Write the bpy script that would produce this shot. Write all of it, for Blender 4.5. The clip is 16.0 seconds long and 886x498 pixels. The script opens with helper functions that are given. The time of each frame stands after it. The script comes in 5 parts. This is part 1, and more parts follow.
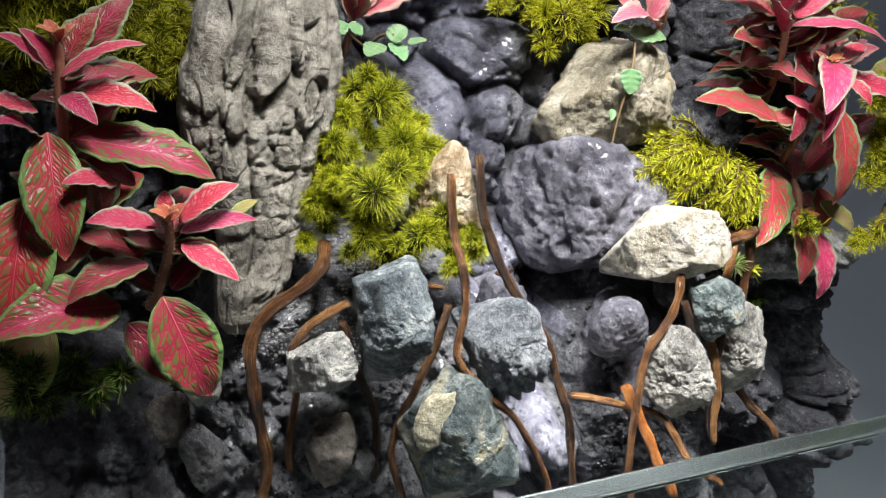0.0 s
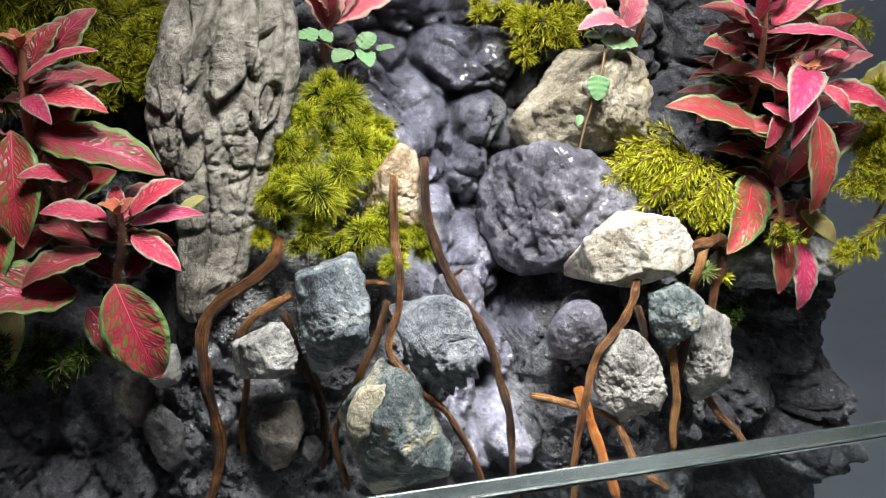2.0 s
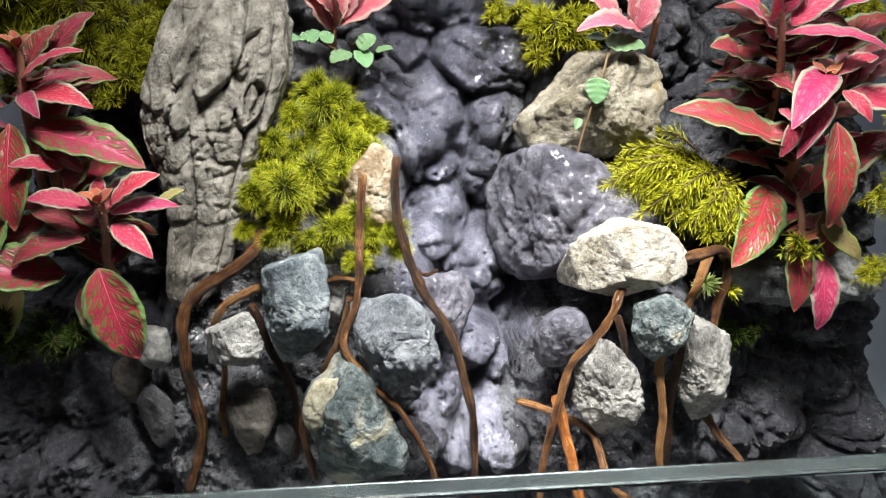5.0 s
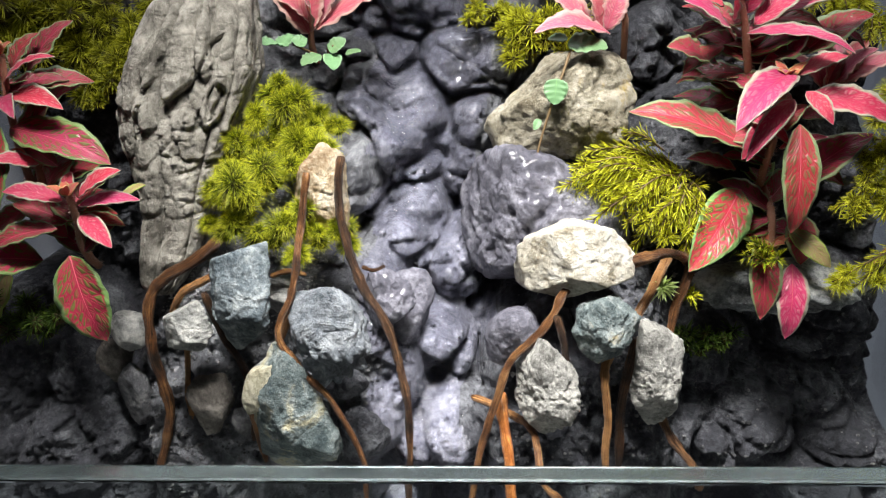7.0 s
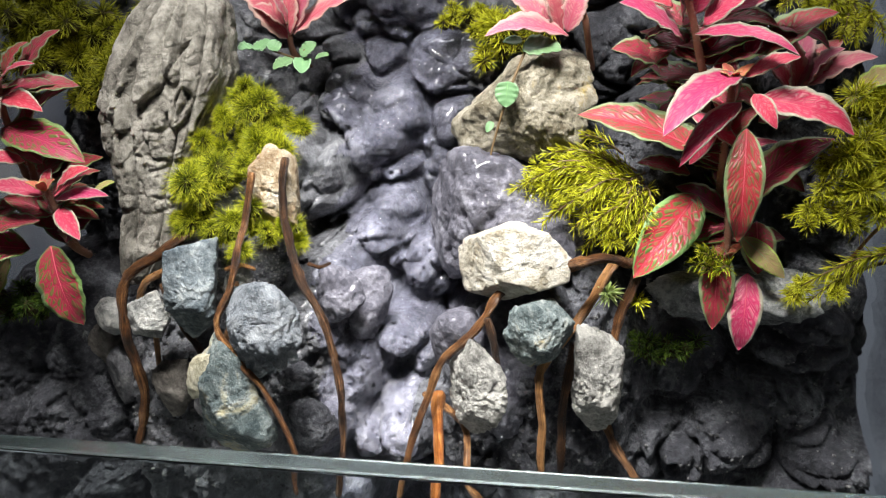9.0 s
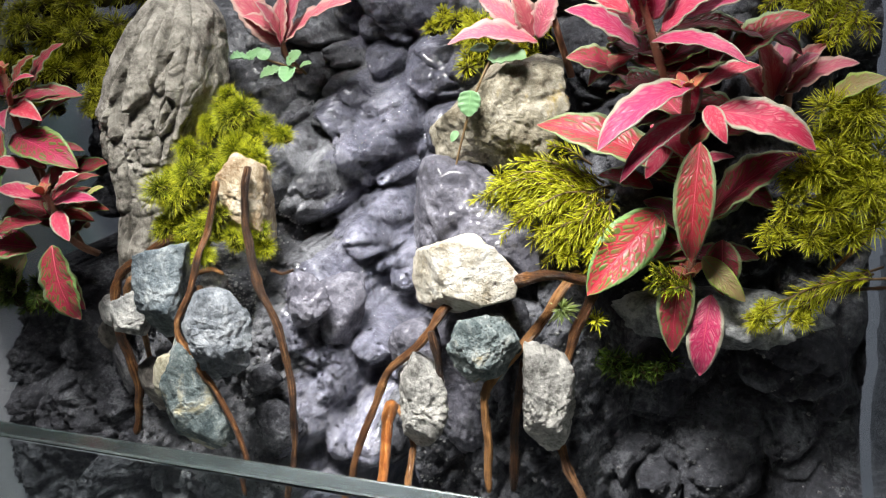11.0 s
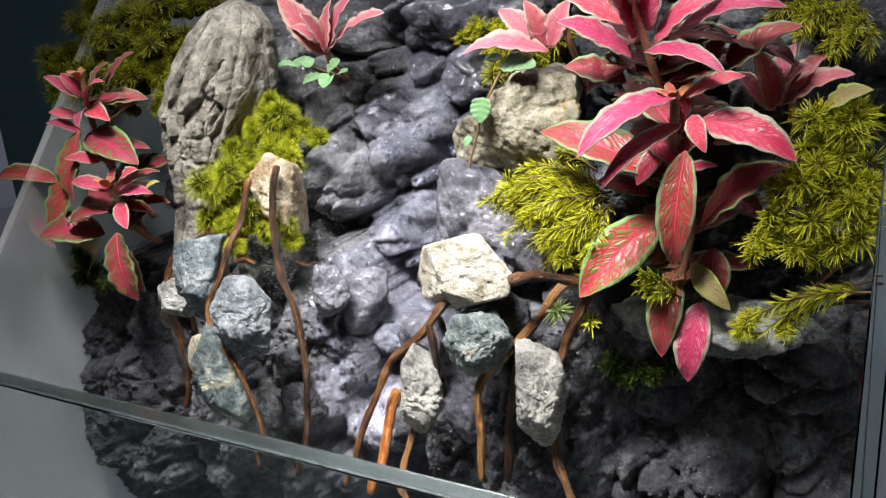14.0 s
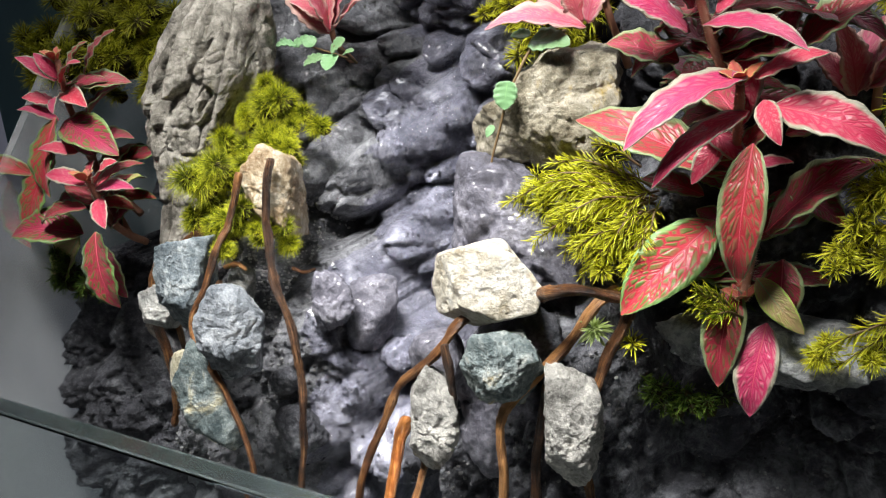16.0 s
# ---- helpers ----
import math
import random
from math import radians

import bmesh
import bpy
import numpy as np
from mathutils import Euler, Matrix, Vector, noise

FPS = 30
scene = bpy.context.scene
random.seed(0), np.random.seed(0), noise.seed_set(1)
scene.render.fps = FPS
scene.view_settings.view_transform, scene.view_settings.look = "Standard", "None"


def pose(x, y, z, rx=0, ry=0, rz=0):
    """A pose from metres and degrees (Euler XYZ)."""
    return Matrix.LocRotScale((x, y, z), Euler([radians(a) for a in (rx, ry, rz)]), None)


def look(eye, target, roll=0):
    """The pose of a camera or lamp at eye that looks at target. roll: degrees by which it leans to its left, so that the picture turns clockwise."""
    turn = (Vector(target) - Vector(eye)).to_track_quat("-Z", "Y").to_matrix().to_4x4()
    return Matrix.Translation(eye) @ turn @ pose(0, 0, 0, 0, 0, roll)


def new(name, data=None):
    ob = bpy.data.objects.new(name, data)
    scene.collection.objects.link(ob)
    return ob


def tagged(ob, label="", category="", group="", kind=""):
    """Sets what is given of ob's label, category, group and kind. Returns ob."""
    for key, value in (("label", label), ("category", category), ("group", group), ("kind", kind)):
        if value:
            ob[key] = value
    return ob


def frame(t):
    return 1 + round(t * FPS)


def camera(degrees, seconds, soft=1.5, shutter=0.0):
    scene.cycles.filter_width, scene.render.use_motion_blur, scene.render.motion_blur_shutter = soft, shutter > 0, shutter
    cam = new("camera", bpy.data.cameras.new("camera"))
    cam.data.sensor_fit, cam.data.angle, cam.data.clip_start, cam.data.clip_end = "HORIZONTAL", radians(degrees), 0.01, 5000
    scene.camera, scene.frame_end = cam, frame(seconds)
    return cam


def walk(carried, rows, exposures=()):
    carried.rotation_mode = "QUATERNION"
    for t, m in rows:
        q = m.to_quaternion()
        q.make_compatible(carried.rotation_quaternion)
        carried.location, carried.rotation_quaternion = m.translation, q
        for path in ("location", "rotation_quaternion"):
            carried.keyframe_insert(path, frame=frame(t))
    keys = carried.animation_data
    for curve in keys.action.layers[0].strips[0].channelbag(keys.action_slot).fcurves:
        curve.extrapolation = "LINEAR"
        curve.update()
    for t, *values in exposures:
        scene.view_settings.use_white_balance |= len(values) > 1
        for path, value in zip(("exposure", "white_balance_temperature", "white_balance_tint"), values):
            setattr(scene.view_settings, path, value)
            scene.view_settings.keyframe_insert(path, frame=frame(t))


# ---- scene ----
cam = camera(55.6, 16.0, soft=1.15)
PATH = [
    (0, (-0.163, -0.196, 0.32), (0.492, 1.591, -0.295), -0.0),
    (0.5, (-0.153, -0.198, 0.32), (0.461, 1.603, -0.295), -0.1),
    (1, (-0.14, -0.207, 0.319), (0.419, 1.614, -0.29), -0.2),
    (1.5, (-0.131, -0.216, 0.32), (0.382, 1.62, -0.286), -0.3),
    (2, (-0.119, -0.221, 0.321), (0.34, 1.63, -0.281), -0.4),
    (2.5, (-0.109, -0.224, 0.321), (0.29, 1.643, -0.276), -0.6),
    (3, (-0.102, -0.226, 0.323), (0.243, 1.651, -0.274), -0.7),
    (3.5, (-0.094, -0.228, 0.321), (0.197, 1.659, -0.271), -0.8),
    (4, (-0.082, -0.233, 0.321), (0.154, 1.662, -0.272), -0.9),
    (6.3, (-0.024, -0.231, 0.32), (-0.046, 1.678, -0.276), -1.5),
    (6.5, (-0.016, -0.234, 0.321), (-0.071, 1.676, -0.273), -1.7),
    (7, (0.003, -0.241, 0.321), (-0.13, 1.664, -0.271), -2.0),
    (7.5, (0.018, -0.245, 0.322), (-0.18, 1.654, -0.275), -2.2),
    (8, (0.039, -0.246, 0.324), (-0.239, 1.642, -0.274), -2.6),
    (8.5, (0.059, -0.243, 0.322), (-0.303, 1.632, -0.271), -2.9),
    (9, (0.075, -0.237, 0.322), (-0.356, 1.624, -0.27), -3.2),
    (9.5, (0.092, -0.228, 0.321), (-0.418, 1.614, -0.268), -3.5),
    (10, (0.109, -0.226, 0.324), (-0.481, 1.591, -0.267), -3.8),
    (10.2, (0.117, -0.223, 0.328), (-0.512, 1.573, -0.287), -4.2),
    (12.3, (0.166, -0.205, 0.319), (-0.71, 1.502, -0.246), -4.9),
    (12.5, (0.169, -0.205, 0.322), (-0.732, 1.485, -0.254), -5.1),
    (13, (0.179, -0.209, 0.323), (-0.77, 1.456, -0.248), -5.2),
    (13.5, (0.19, -0.209, 0.324), (-0.791, 1.44, -0.241), -5.2),
    (14, (0.193, -0.207, 0.324), (-0.819, 1.424, -0.237), -5.2),
    (14.5, (0.192, -0.201, 0.322), (-0.85, 1.412, -0.236), -5.4),
    (15, (0.188, -0.201, 0.324), (-0.872, 1.4, -0.235), -5.5),
    (15.5, (0.19, -0.199, 0.325), (-0.887, 1.392, -0.229), -5.5),
    (16, (0.168, -0.168, 0.316), (-0.872, 1.44, -0.26), -5.1),
]
walk(cam, [(t, look(eye, target, roll)) for t, eye, target, roll in PATH])

# world, room and lamps
world = bpy.data.worlds.new("room_light")
scene.world = world
world.use_nodes = True
world.node_tree.nodes["Background"].inputs[0].default_value = (0.62, 0.66, 0.8, 1)
world.node_tree.nodes["Background"].inputs[1].default_value = 0.10
scene.view_settings.exposure = 0.0


def area_lamp(name, eye, target, sx, sy, watts, colour):
    d = bpy.data.lights.new(name, "AREA")
    d.shape, d.size, d.size_y, d.energy, d.color = "RECTANGLE", sx, sy, watts, colour
    ob = new(name, d)
    ob.matrix_world = look(eye, target)
    return ob


lamp = area_lamp("tank_lamp_light", (-0.005, -0.085, 0.61), (-0.008, 0.06, 0.18), 0.20, 0.10, 1.03, (1.0, 0.98, 0.95))
lamp.data.spread = radians(58)
# added fill light, out of view: brightens the grey walls behind the tank
area_lamp("wall_fill_light", (0.0, 0.7, 1.5), (0.0, 1.3, 0.3), 1.2, 0.2, 13.0, (0.93, 0.94, 1.0))


# ---- materials ----
class Nodes:
    """Short hand for a node material."""

    def __init__(self, name):
        self.mat = bpy.data.materials.new(name)
        self.mat.use_nodes = True
        self.t = self.mat.node_tree
        self.b = self.t.nodes["Principled BSDF"]

    def n(self, kind, **sets):
        nd = self.t.nodes.new("ShaderNode" + kind)
        for k, v in sets.items():
            if k in nd.inputs:
                nd.inputs[k].default_value = v
        return nd

    def l(self, a, b):
        self.t.links.new(a, b)

    def coords(self, scale=1.0, stretch=(1, 1, 1)):
        c = self.n("TexCoord")
        m = self.n("Mapping")
        m.inputs["Scale"].default_value = [scale * s for s in stretch]
        self.l(c.outputs["Object"], m.inputs["Vector"])
        return m.outputs["Vector"]

    def noise(self, vec, scale, detail=6, rough=0.6, distortion=0.0):
        nd = self.n("TexNoise", Scale=scale, Detail=detail, Roughness=rough, Distortion=distortion)
        self.l(vec, nd.inputs["Vector"])
        return nd.outputs["Fac"]

    def voronoi(self, vec, scale, feature="F1"):
        nd = self.n("TexVoronoi", Scale=scale)
        nd.feature = feature
        self.l(vec, nd.inputs["Vector"])
        return nd.outputs["Distance"]

    def ramp(self, fac, stops, smooth=False):
        nd = self.n("ValToRGB")
        if smooth:
            nd.color_ramp.interpolation = "EASE"
        el = nd.color_ramp.elements
        while len(el) < len(stops):
            el.new(0.5)
        for e, (p, c) in zip(el, stops):
            e.position = p
            e.color = (*c, 1) if isinstance(c, tuple) else (c, c, c, 1)
        self.l(fac, nd.inputs["Fac"])
        return nd.outputs["Color"]

    def mix(self, fac, a, b, mode="MIX"):
        nd = self.n("Mix")
        nd.data_type, nd.blend_type = "RGBA", mode
        for sock, v in ((nd.inputs[0], fac), (nd.inputs[6], a), (nd.inputs[7], b)):
            if isinstance(v, (int, float)):
                sock.default_value = v
            elif isinstance(v, tuple):
                sock.default_value = (*v, 1)
            else:
                self.l(v, sock)
        return nd.outputs[2]

    def m(self, op, a, b=0.0):
        nd = self.n("Math")
        nd.operation = op
        for sock, v in zip(nd.inputs, (a, b)):
            if isinstance(v, (int, float)):
                sock.default_value = v
            else:
                self.l(v, sock)
        return nd.outputs[0]

    def bump(self, height, strength, dist):
        nd = self.n("Bump", Strength=strength, Distance=dist)
        self.l(height, nd.inputs["Height"])
        return nd.outputs["Normal"]

    def base(self, colour, rough=0.8, normal=None, coat=0.0, spec=0.4):
        for key, v in (("Base Color", colour), ("Roughness", rough), ("Normal", normal)):
            if v is None:
                continue
            if isinstance(v, tuple):
                self.b.inputs[key].default_value = (*v, 1)
            elif isinstance(v, (int, float)):
                self.b.inputs[key].default_value = v
            else:
                self.l(v, self.b.inputs[key])
        self.b.inputs["Specular IOR Level"].default_value = spec
        self.b.inputs["Coat Weight"].default_value = coat
        self.b.inputs["Coat Roughness"].default_value = 0.12
        return self.mat


def stone_material(name, dark, mid, light, stain=None, rough=0.85, grain=420, depth=0.0012, coat=0.0, stain_from=0.58):
    k = Nodes(name)
    v = k.coords()
    big = k.noise(v, 75, 6, 0.7, 0.4)
    fine = k.noise(v, grain, 9, 0.8)
    col = k.ramp(k.m("ADD", k.m("MULTIPLY", big, 0.65), k.m("MULTIPLY", fine, 0.35)),
                 [(0.40, dark), (0.5, mid), (0.60, light)])
    fleck = k.ramp(k.noise(v, 900, 3, 0.6), [(0.62, 0.0), (0.72, 0.5)])
    col = k.mix(fleck, col, light)
    if stain:
        col = k.mix(k.ramp(k.noise(v, 70, 7, 0.65, 0.6), [(stain_from, 0.0), (stain_from + 0.14, 1.0)]), col, stain)
    pits = k.ramp(k.voronoi(v, 330), [(0.06, 0.0), (0.34, 1.0)])
    col = k.mix(0.35, col, k.mix(1.0, col, pits, "MULTIPLY"))
    h = k.m("ADD", k.m("ADD", k.m("MULTIPLY", fine, 1.0), k.m("MULTIPLY", k.noise(v, 190, 5, 0.7), 0.8)), k.m("ADD", k.m("MULTIPLY", pits, 0.25), k.m("MULTIPLY", k.noise(v, 1500, 3), 0.6)))
    return k.base(col, k.ramp(fine, [(0.3, rough - 0.12), (0.7, min(1.0, rough + 0.1))]), k.bump(h, 0.9, depth * 1.5), coat, 0.35)


M = {}
M["teal"] = stone_material("blue_grey_stone", (0.055, 0.075, 0.09), (0.19, 0.225, 0.245), (0.48, 0.52, 0.53), (0.40, 0.41, 0.37), stain_from=0.62)
M["tealo"] = stone_material("blue_grey_ochre_stone", (0.06, 0.085, 0.09), (0.19, 0.23, 0.23), (0.44, 0.47, 0.45), (0.42, 0.32, 0.13), stain_from=0.57)
M["pale"] = stone_material("pale_grey_stone", (0.17, 0.175, 0.17), (0.40, 0.40, 0.38), (0.66, 0.65, 0.61), (0.16, 0.17, 0.17))
M["pale2"] = stone_material("rough_beige_grey_stone", (0.17, 0.165, 0.15), (0.45, 0.44, 0.41), (0.74, 0.72, 0.66), (0.13, 0.13, 0.125), depth=0.002)
M["rough"] = stone_material("fluted_slate_stone", (0.11, 0.13, 0.15), (0.27, 0.295, 0.325), (0.50, 0.53, 0.56), depth=0.0018)
M["green"] = stone_material("green_grey_stone", (0.04, 0.06, 0.065), (0.15, 0.185, 0.185), (0.40, 0.44, 0.43), (0.50, 0.45, 0.28), stain_from=0.53)
M["brown"] = stone_material("brown_grey_stone", (0.09, 0.08, 0.07), (0.20, 0.18, 0.16), (0.36, 0.33, 0.29))
M["dark"] = stone_material("dark_grey_stone", (0.05, 0.05, 0.055), (0.13, 0.13, 0.14), (0.27, 0.27, 0.27))
M["white"] = stone_material("cream_white_stone", (0.36, 0.31, 0.22), (0.60, 0.56, 0.47), (0.74, 0.72, 0.66), (0.50, 0.36, 0.18), rough=0.7, stain_from=0.63)
M["ochre"] = stone_material("ochre_limestone", (0.16, 0.135, 0.09), (0.37, 0.335, 0.25), (0.61, 0.565, 0.465), (0.48, 0.34, 0.08), stain_from=0.60)
M["cream"] = stone_material("cream_grey_stone", (0.22, 0.20, 0.13), (0.46, 0.43, 0.31), (0.64, 0.61, 0.49), (0.20, 0.21, 0.19), stain_from=0.60)
M["slate"] = stone_material("dark_ledge_stone", (0.09, 0.095, 0.10), (0.27, 0.28, 0.285), (0.55, 0.56, 0.54), (0.36, 0.33, 0.25), stain_from=0.64)
M["tan"] = stone_material("tan_brown_stone", (0.26, 0.17, 0.09), (0.48, 0.38, 0.25), (0.72, 0.66, 0.54), (0.30, 0.14, 0.04), stain_from=0.60, coat=0.3)
M["pillar"] = stone_material("weathered_beige_limestone", (0.12, 0.11, 0.092), (0.31, 0.29, 0.25), (0.53, 0.50, 0.44), (0.15, 0.14, 0.13), grain=300, depth=0.0016, stain_from=0.64)


def wall_material(name, wet, shades, depth=0.0034):
    """Grey modelling mortar with a violet cast; glossy where water runs over it."""
    k = Nodes(name)
    v = k.coords()
    big = k.noise(v, 38, 5, 0.6, 0.3)
    fine = k.noise(v, 300, 8, 0.75)
    mixf = k.m("ADD", k.m("MULTIPLY", big, 0.55), k.m("MULTIPLY", fine, 0.45))
    col = k.ramp(mixf, [(0.34, shades[0]), (0.5, shades[1]), (0.66, shades[2])])
    if wet:
        wash = k.noise(k.coords(1.0, (1, 1, 0.35)), 130, 6, 0.7, 1.2)
        col = k.mix(k.ramp(wash, [(0.60, 0.0), (0.78, 0.45)]), col, (0.50, 0.49, 0.56))
    pits = k.ramp(k.voronoi(v, 210), [(0.05, 0.0), (0.30, 1.0)])
    h = k.m("ADD", k.m("ADD", k.m("MULTIPLY", fine, 1.0), k.m("MULTIPLY", k.noise(v, 110, 5, 0.65), 1.4)), k.m("MULTIPLY", pits, 0.35))
    rough = k.ramp(k.noise(v, 120, 5, 0.7), [(0.35, 0.9 - 0.65 * wet), (0.7, 0.95 - 0.3 * wet)])
    return k.base(col, rough, k.bump(h, 1.0, depth), 0.75 * wet, 0.35 + 0.2 * wet)


M["wet"] = wall_material("wet_grey_mortar", 1.0, ((0.038, 0.039, 0.056), (0.158, 0.160, 0.212), (0.42, 0.425, 0.51)))
M["damp"] = wall_material("damp_dark_mortar", 0.5, ((0.034, 0.033, 0.045), (0.135, 0.132, 0.165), (0.40, 0.395, 0.45)), 0.0018)
M["wall"] = wall_material("rough_grey_mortar", 0.0, ((0.017, 0.018, 0.023), (0.086, 0.088, 0.103), (0.34, 0.35, 0.38)))
M["crust_haze"] = wall_material("crusted_and_hazed_mortar", 0.3, ((0.048, 0.05, 0.058), (0.165, 0.169, 0.188), (0.45, 0.46, 0.49)))


def root_material(name, low, mid, high):
    k = Nodes(name)
    uv = k.n("TexCoord").outputs["UV"]
    m = k.n("Mapping")
    m.inputs["Scale"].default_value = (20, 70, 1)
    k.l(uv, m.inputs["Vector"])
    streak = k.noise(m.outputs["Vector"], 1.0, 7, 0.72, 0.5)
    v = k.coords()
    big = k.noise(v, 75, 5, 0.65)
    rnd = k.n("ObjectInfo").outputs["Random"]
    f = k.m("ADD", k.m("ADD", k.m("MULTIPLY", big, 0.5), k.m("MULTIPLY", streak, 0.55)), k.m("MULTIPLY", k.m("SUBTRACT", rnd, 0.35), 0.14))
    col = k.ramp(f, [(0.41, low), (0.53, mid), (0.66, high)])
    return k.base(col, k.ramp(streak, [(0.3, 0.22), (0.7, 0.60)]), k.bump(k.m("ADD", streak, k.m("MULTIPLY", big, 0.4)), 1.0, 0.0022), 0.08, 0.4)


M["root"] = root_material("brown_root_bark", (0.014, 0.008, 0.005), (0.16, 0.064, 0.022), (0.54, 0.27, 0.10))
M["root_dark"] = root_material("dark_brown_root_bark", (0.008, 0.006, 0.005), (0.060, 0.028, 0.014), (0.30, 0.15, 0.065))
M["root_orange"] = root_material("wet_orange_root_bark", (0.06, 0.015, 0.004), (0.36, 0.105, 0.02), (0.70, 0.30, 0.08))
M["grain"] = stone_material("pale_mortar_grain", (0.20, 0.20, 0.205), (0.42, 0.42, 0.425), (0.70, 0.70, 0.70))
M["grain_dark"] = stone_material("dark_mortar_grain", (0.03, 0.03, 0.033), (0.12, 0.12, 0.125), (0.42, 0.42, 0.42))


def leaf_material(name, blade, vein, rim, vein_width, net=(7, 13), gloss=0.45, islands=0.75, rim_from=0.95, quilt=0.5):
    """A leaf with a net of veins, from its own length and width (UV)."""
    k = Nodes(name)
    uv = k.n("TexCoord").outputs["UV"]
    sep = k.n("SeparateXYZ")
    k.l(uv, sep.inputs[0])
    u, w = sep.outputs[0], sep.outputs[1]
    off = k.m("ABSOLUTE", k.m("MULTIPLY", k.m("SUBTRACT", u, 0.5), 2.0))
    rnd = k.n("ObjectInfo").outputs["Random"]
    comb = k.n("CombineXYZ")
    k.l(k.m("MULTIPLY", off, net[0] * 0.5), comb.inputs[0])
    k.l(k.m("SUBTRACT", k.m("MULTIPLY", w, net[1]), k.m("MULTIPLY", off, 3.0)), comb.inputs[1])
    k.l(k.m("ADD", k.m("MULTIPLY", rnd, 40.0), k.m("MULTIPLY", u, 2.0)), comb.inputs[2])
    d = k.voronoi(comb.outputs[0], 1.0, "DISTANCE_TO_EDGE")
    wave = k.m("ABSOLUTE", k.m("SINE", k.m("MULTIPLY", k.m("SUBTRACT", w, k.m("MULTIPLY", off, 0.28)), 22.0)))
    ribs = k.m("MULTIPLY", k.m("MINIMUM", wave, k.m("MULTIPLY", off, 4.0)), 0.35)
    cell = k.m("MINIMUM", d, ribs)
    fac = k.mix(0.15, k.ramp(cell, [(vein_width, 0.0), (vein_width + 0.12, islands)]), k.ramp(k.noise(comb.outputs[0], 1.6, 4, 0.7), [(0.35, 0.0), (0.7, islands)]))
    fac = k.m("MULTIPLY", fac, k.ramp(k.m("ADD", off, k.m("MULTIPLY", k.noise(comb.outputs[0], 0.6, 2), 0.5)), [(0.22, 0.15), (0.62, 1.0)]))
    col = k.mix(fac, vein, blade)
    tone = k.noise(k.coords(), 120, 5)
    col = k.mix(k.ramp(tone, [(0.35, 0.0), (0.75, 0.35)]), col, tuple(0.7 * c for c in vein))
    edge = k.ramp(k.m("ADD", off, k.m("MULTIPLY", tone, 0.25)), [(rim_from, 0.0), (min(1.0, rim_from + 0.22), 0.9)])
    col = k.mix(edge, col, rim)
    hue = k.n("HueSaturation")
    k.l(k.m("ADD", 0.85, k.m("MULTIPLY", rnd, 0.3)), hue.inputs["Value"])
    k.l(k.m("ADD", 0.488, k.m("MULTIPLY", rnd, 0.024)), hue.inputs["Hue"])
    k.l(col, hue.inputs["Color"])
    col = hue.outputs["Color"]
    k.b.inputs["Sheen Weight"].default_value = 0.16
    k.b.inputs["Sheen Roughness"].default_value = 0.35
    k.base(col, gloss, k.bump(k.m("ADD", k.m("MULTIPLY", cell, 2.0), k.m("MULTIPLY", k.noise(k.coords(), 900, 3), 0.3)), quilt, 0.0008), 0.0, 0.4)
    tr = k.n("BsdfTranslucent")
    k.l(col, tr.inputs["Color"])
    mx = k.n("MixShader", Fac=0.22)
    k.l(k.b.outputs[0], mx.inputs[1])
    k.l(tr.outputs[0], mx.inputs[2])
    k.l(mx.outputs[0], k.t.nodes["Material Output"].inputs["Surface"])
    return k.mat


LEAF = {
    "y": leaf_material("pink_fittonia_leaf", (0.66, 0.24, 0.27), (0.60, 0.035, 0.115), (0.42, 0.46, 0.34), 0.07, islands=0.75, rim_from=0.86, gloss=0.36),
    "m": leaf_material("red_fittonia_leaf", (0.13, 0.14, 0.045), (0.42, 0.028, 0.07), (0.24, 0.34, 0.16), 0.045, islands=0.9, rim_from=0.90, gloss=0.38),
    "v": leaf_material("red_veined_green_leaf", (0.11, 0.23, 0.045), (0.54, 0.03, 0.09), (0.20, 0.38, 0.12), 0.045, islands=1.0, rim_from=0.90, gloss=0.36),
    "c": leaf_material("orange_pink_leaf_bud", (0.70, 0.36, 0.14), (0.72, 0.18, 0.12), (0.58, 0.46, 0.18), 0.06),
    "p": leaf_material("pale_pink_serrated_leaf", (0.64, 0.30, 0.27), (0.62, 0.13, 0.20), (0.62, 0.42, 0.37), 0.05, rim_from=0.70),
    "g": leaf_material("yellow_green_leaf", (0.34, 0.44, 0.10), (0.42, 0.30, 0.14), (0.36, 0.52, 0.10), 0.05),
    "o": leaf_material("mint_green_leaf", (0.17, 0.31, 0.14), (0.18, 0.325, 0.15), (0.24, 0.38, 0.21), 0.05, (4, 6), quilt=0.15),
}


def plain_material(name, lo, hi, scale, rough=0.6, translucent=0.0):
    k = Nodes(name)
    f = k.noise(k.coords(), scale, 4)
    geo = k.n("NewGeometry").outputs["Random Per Island"]
    col = k.ramp(k.m("ADD", k.m("MULTIPLY", f, 0.55), k.m("MULTIPLY", geo, 0.45)), [(0.25, lo), (0.75, hi)])
    k.base(col, rough, None, 0.0, 0.35)
    if translucent:
        tr = k.n("BsdfTranslucent")
        k.l(col, tr.inputs["Color"])
        mx = k.n("MixShader", Fac=translucent)
        k.l(k.b.outputs[0], mx.inputs[1])
        k.l(tr.outputs[0], mx.inputs[2])
        k.l(mx.outputs[0], k.t.nodes["Material Output"].inputs["Surface"])
    return k.mat


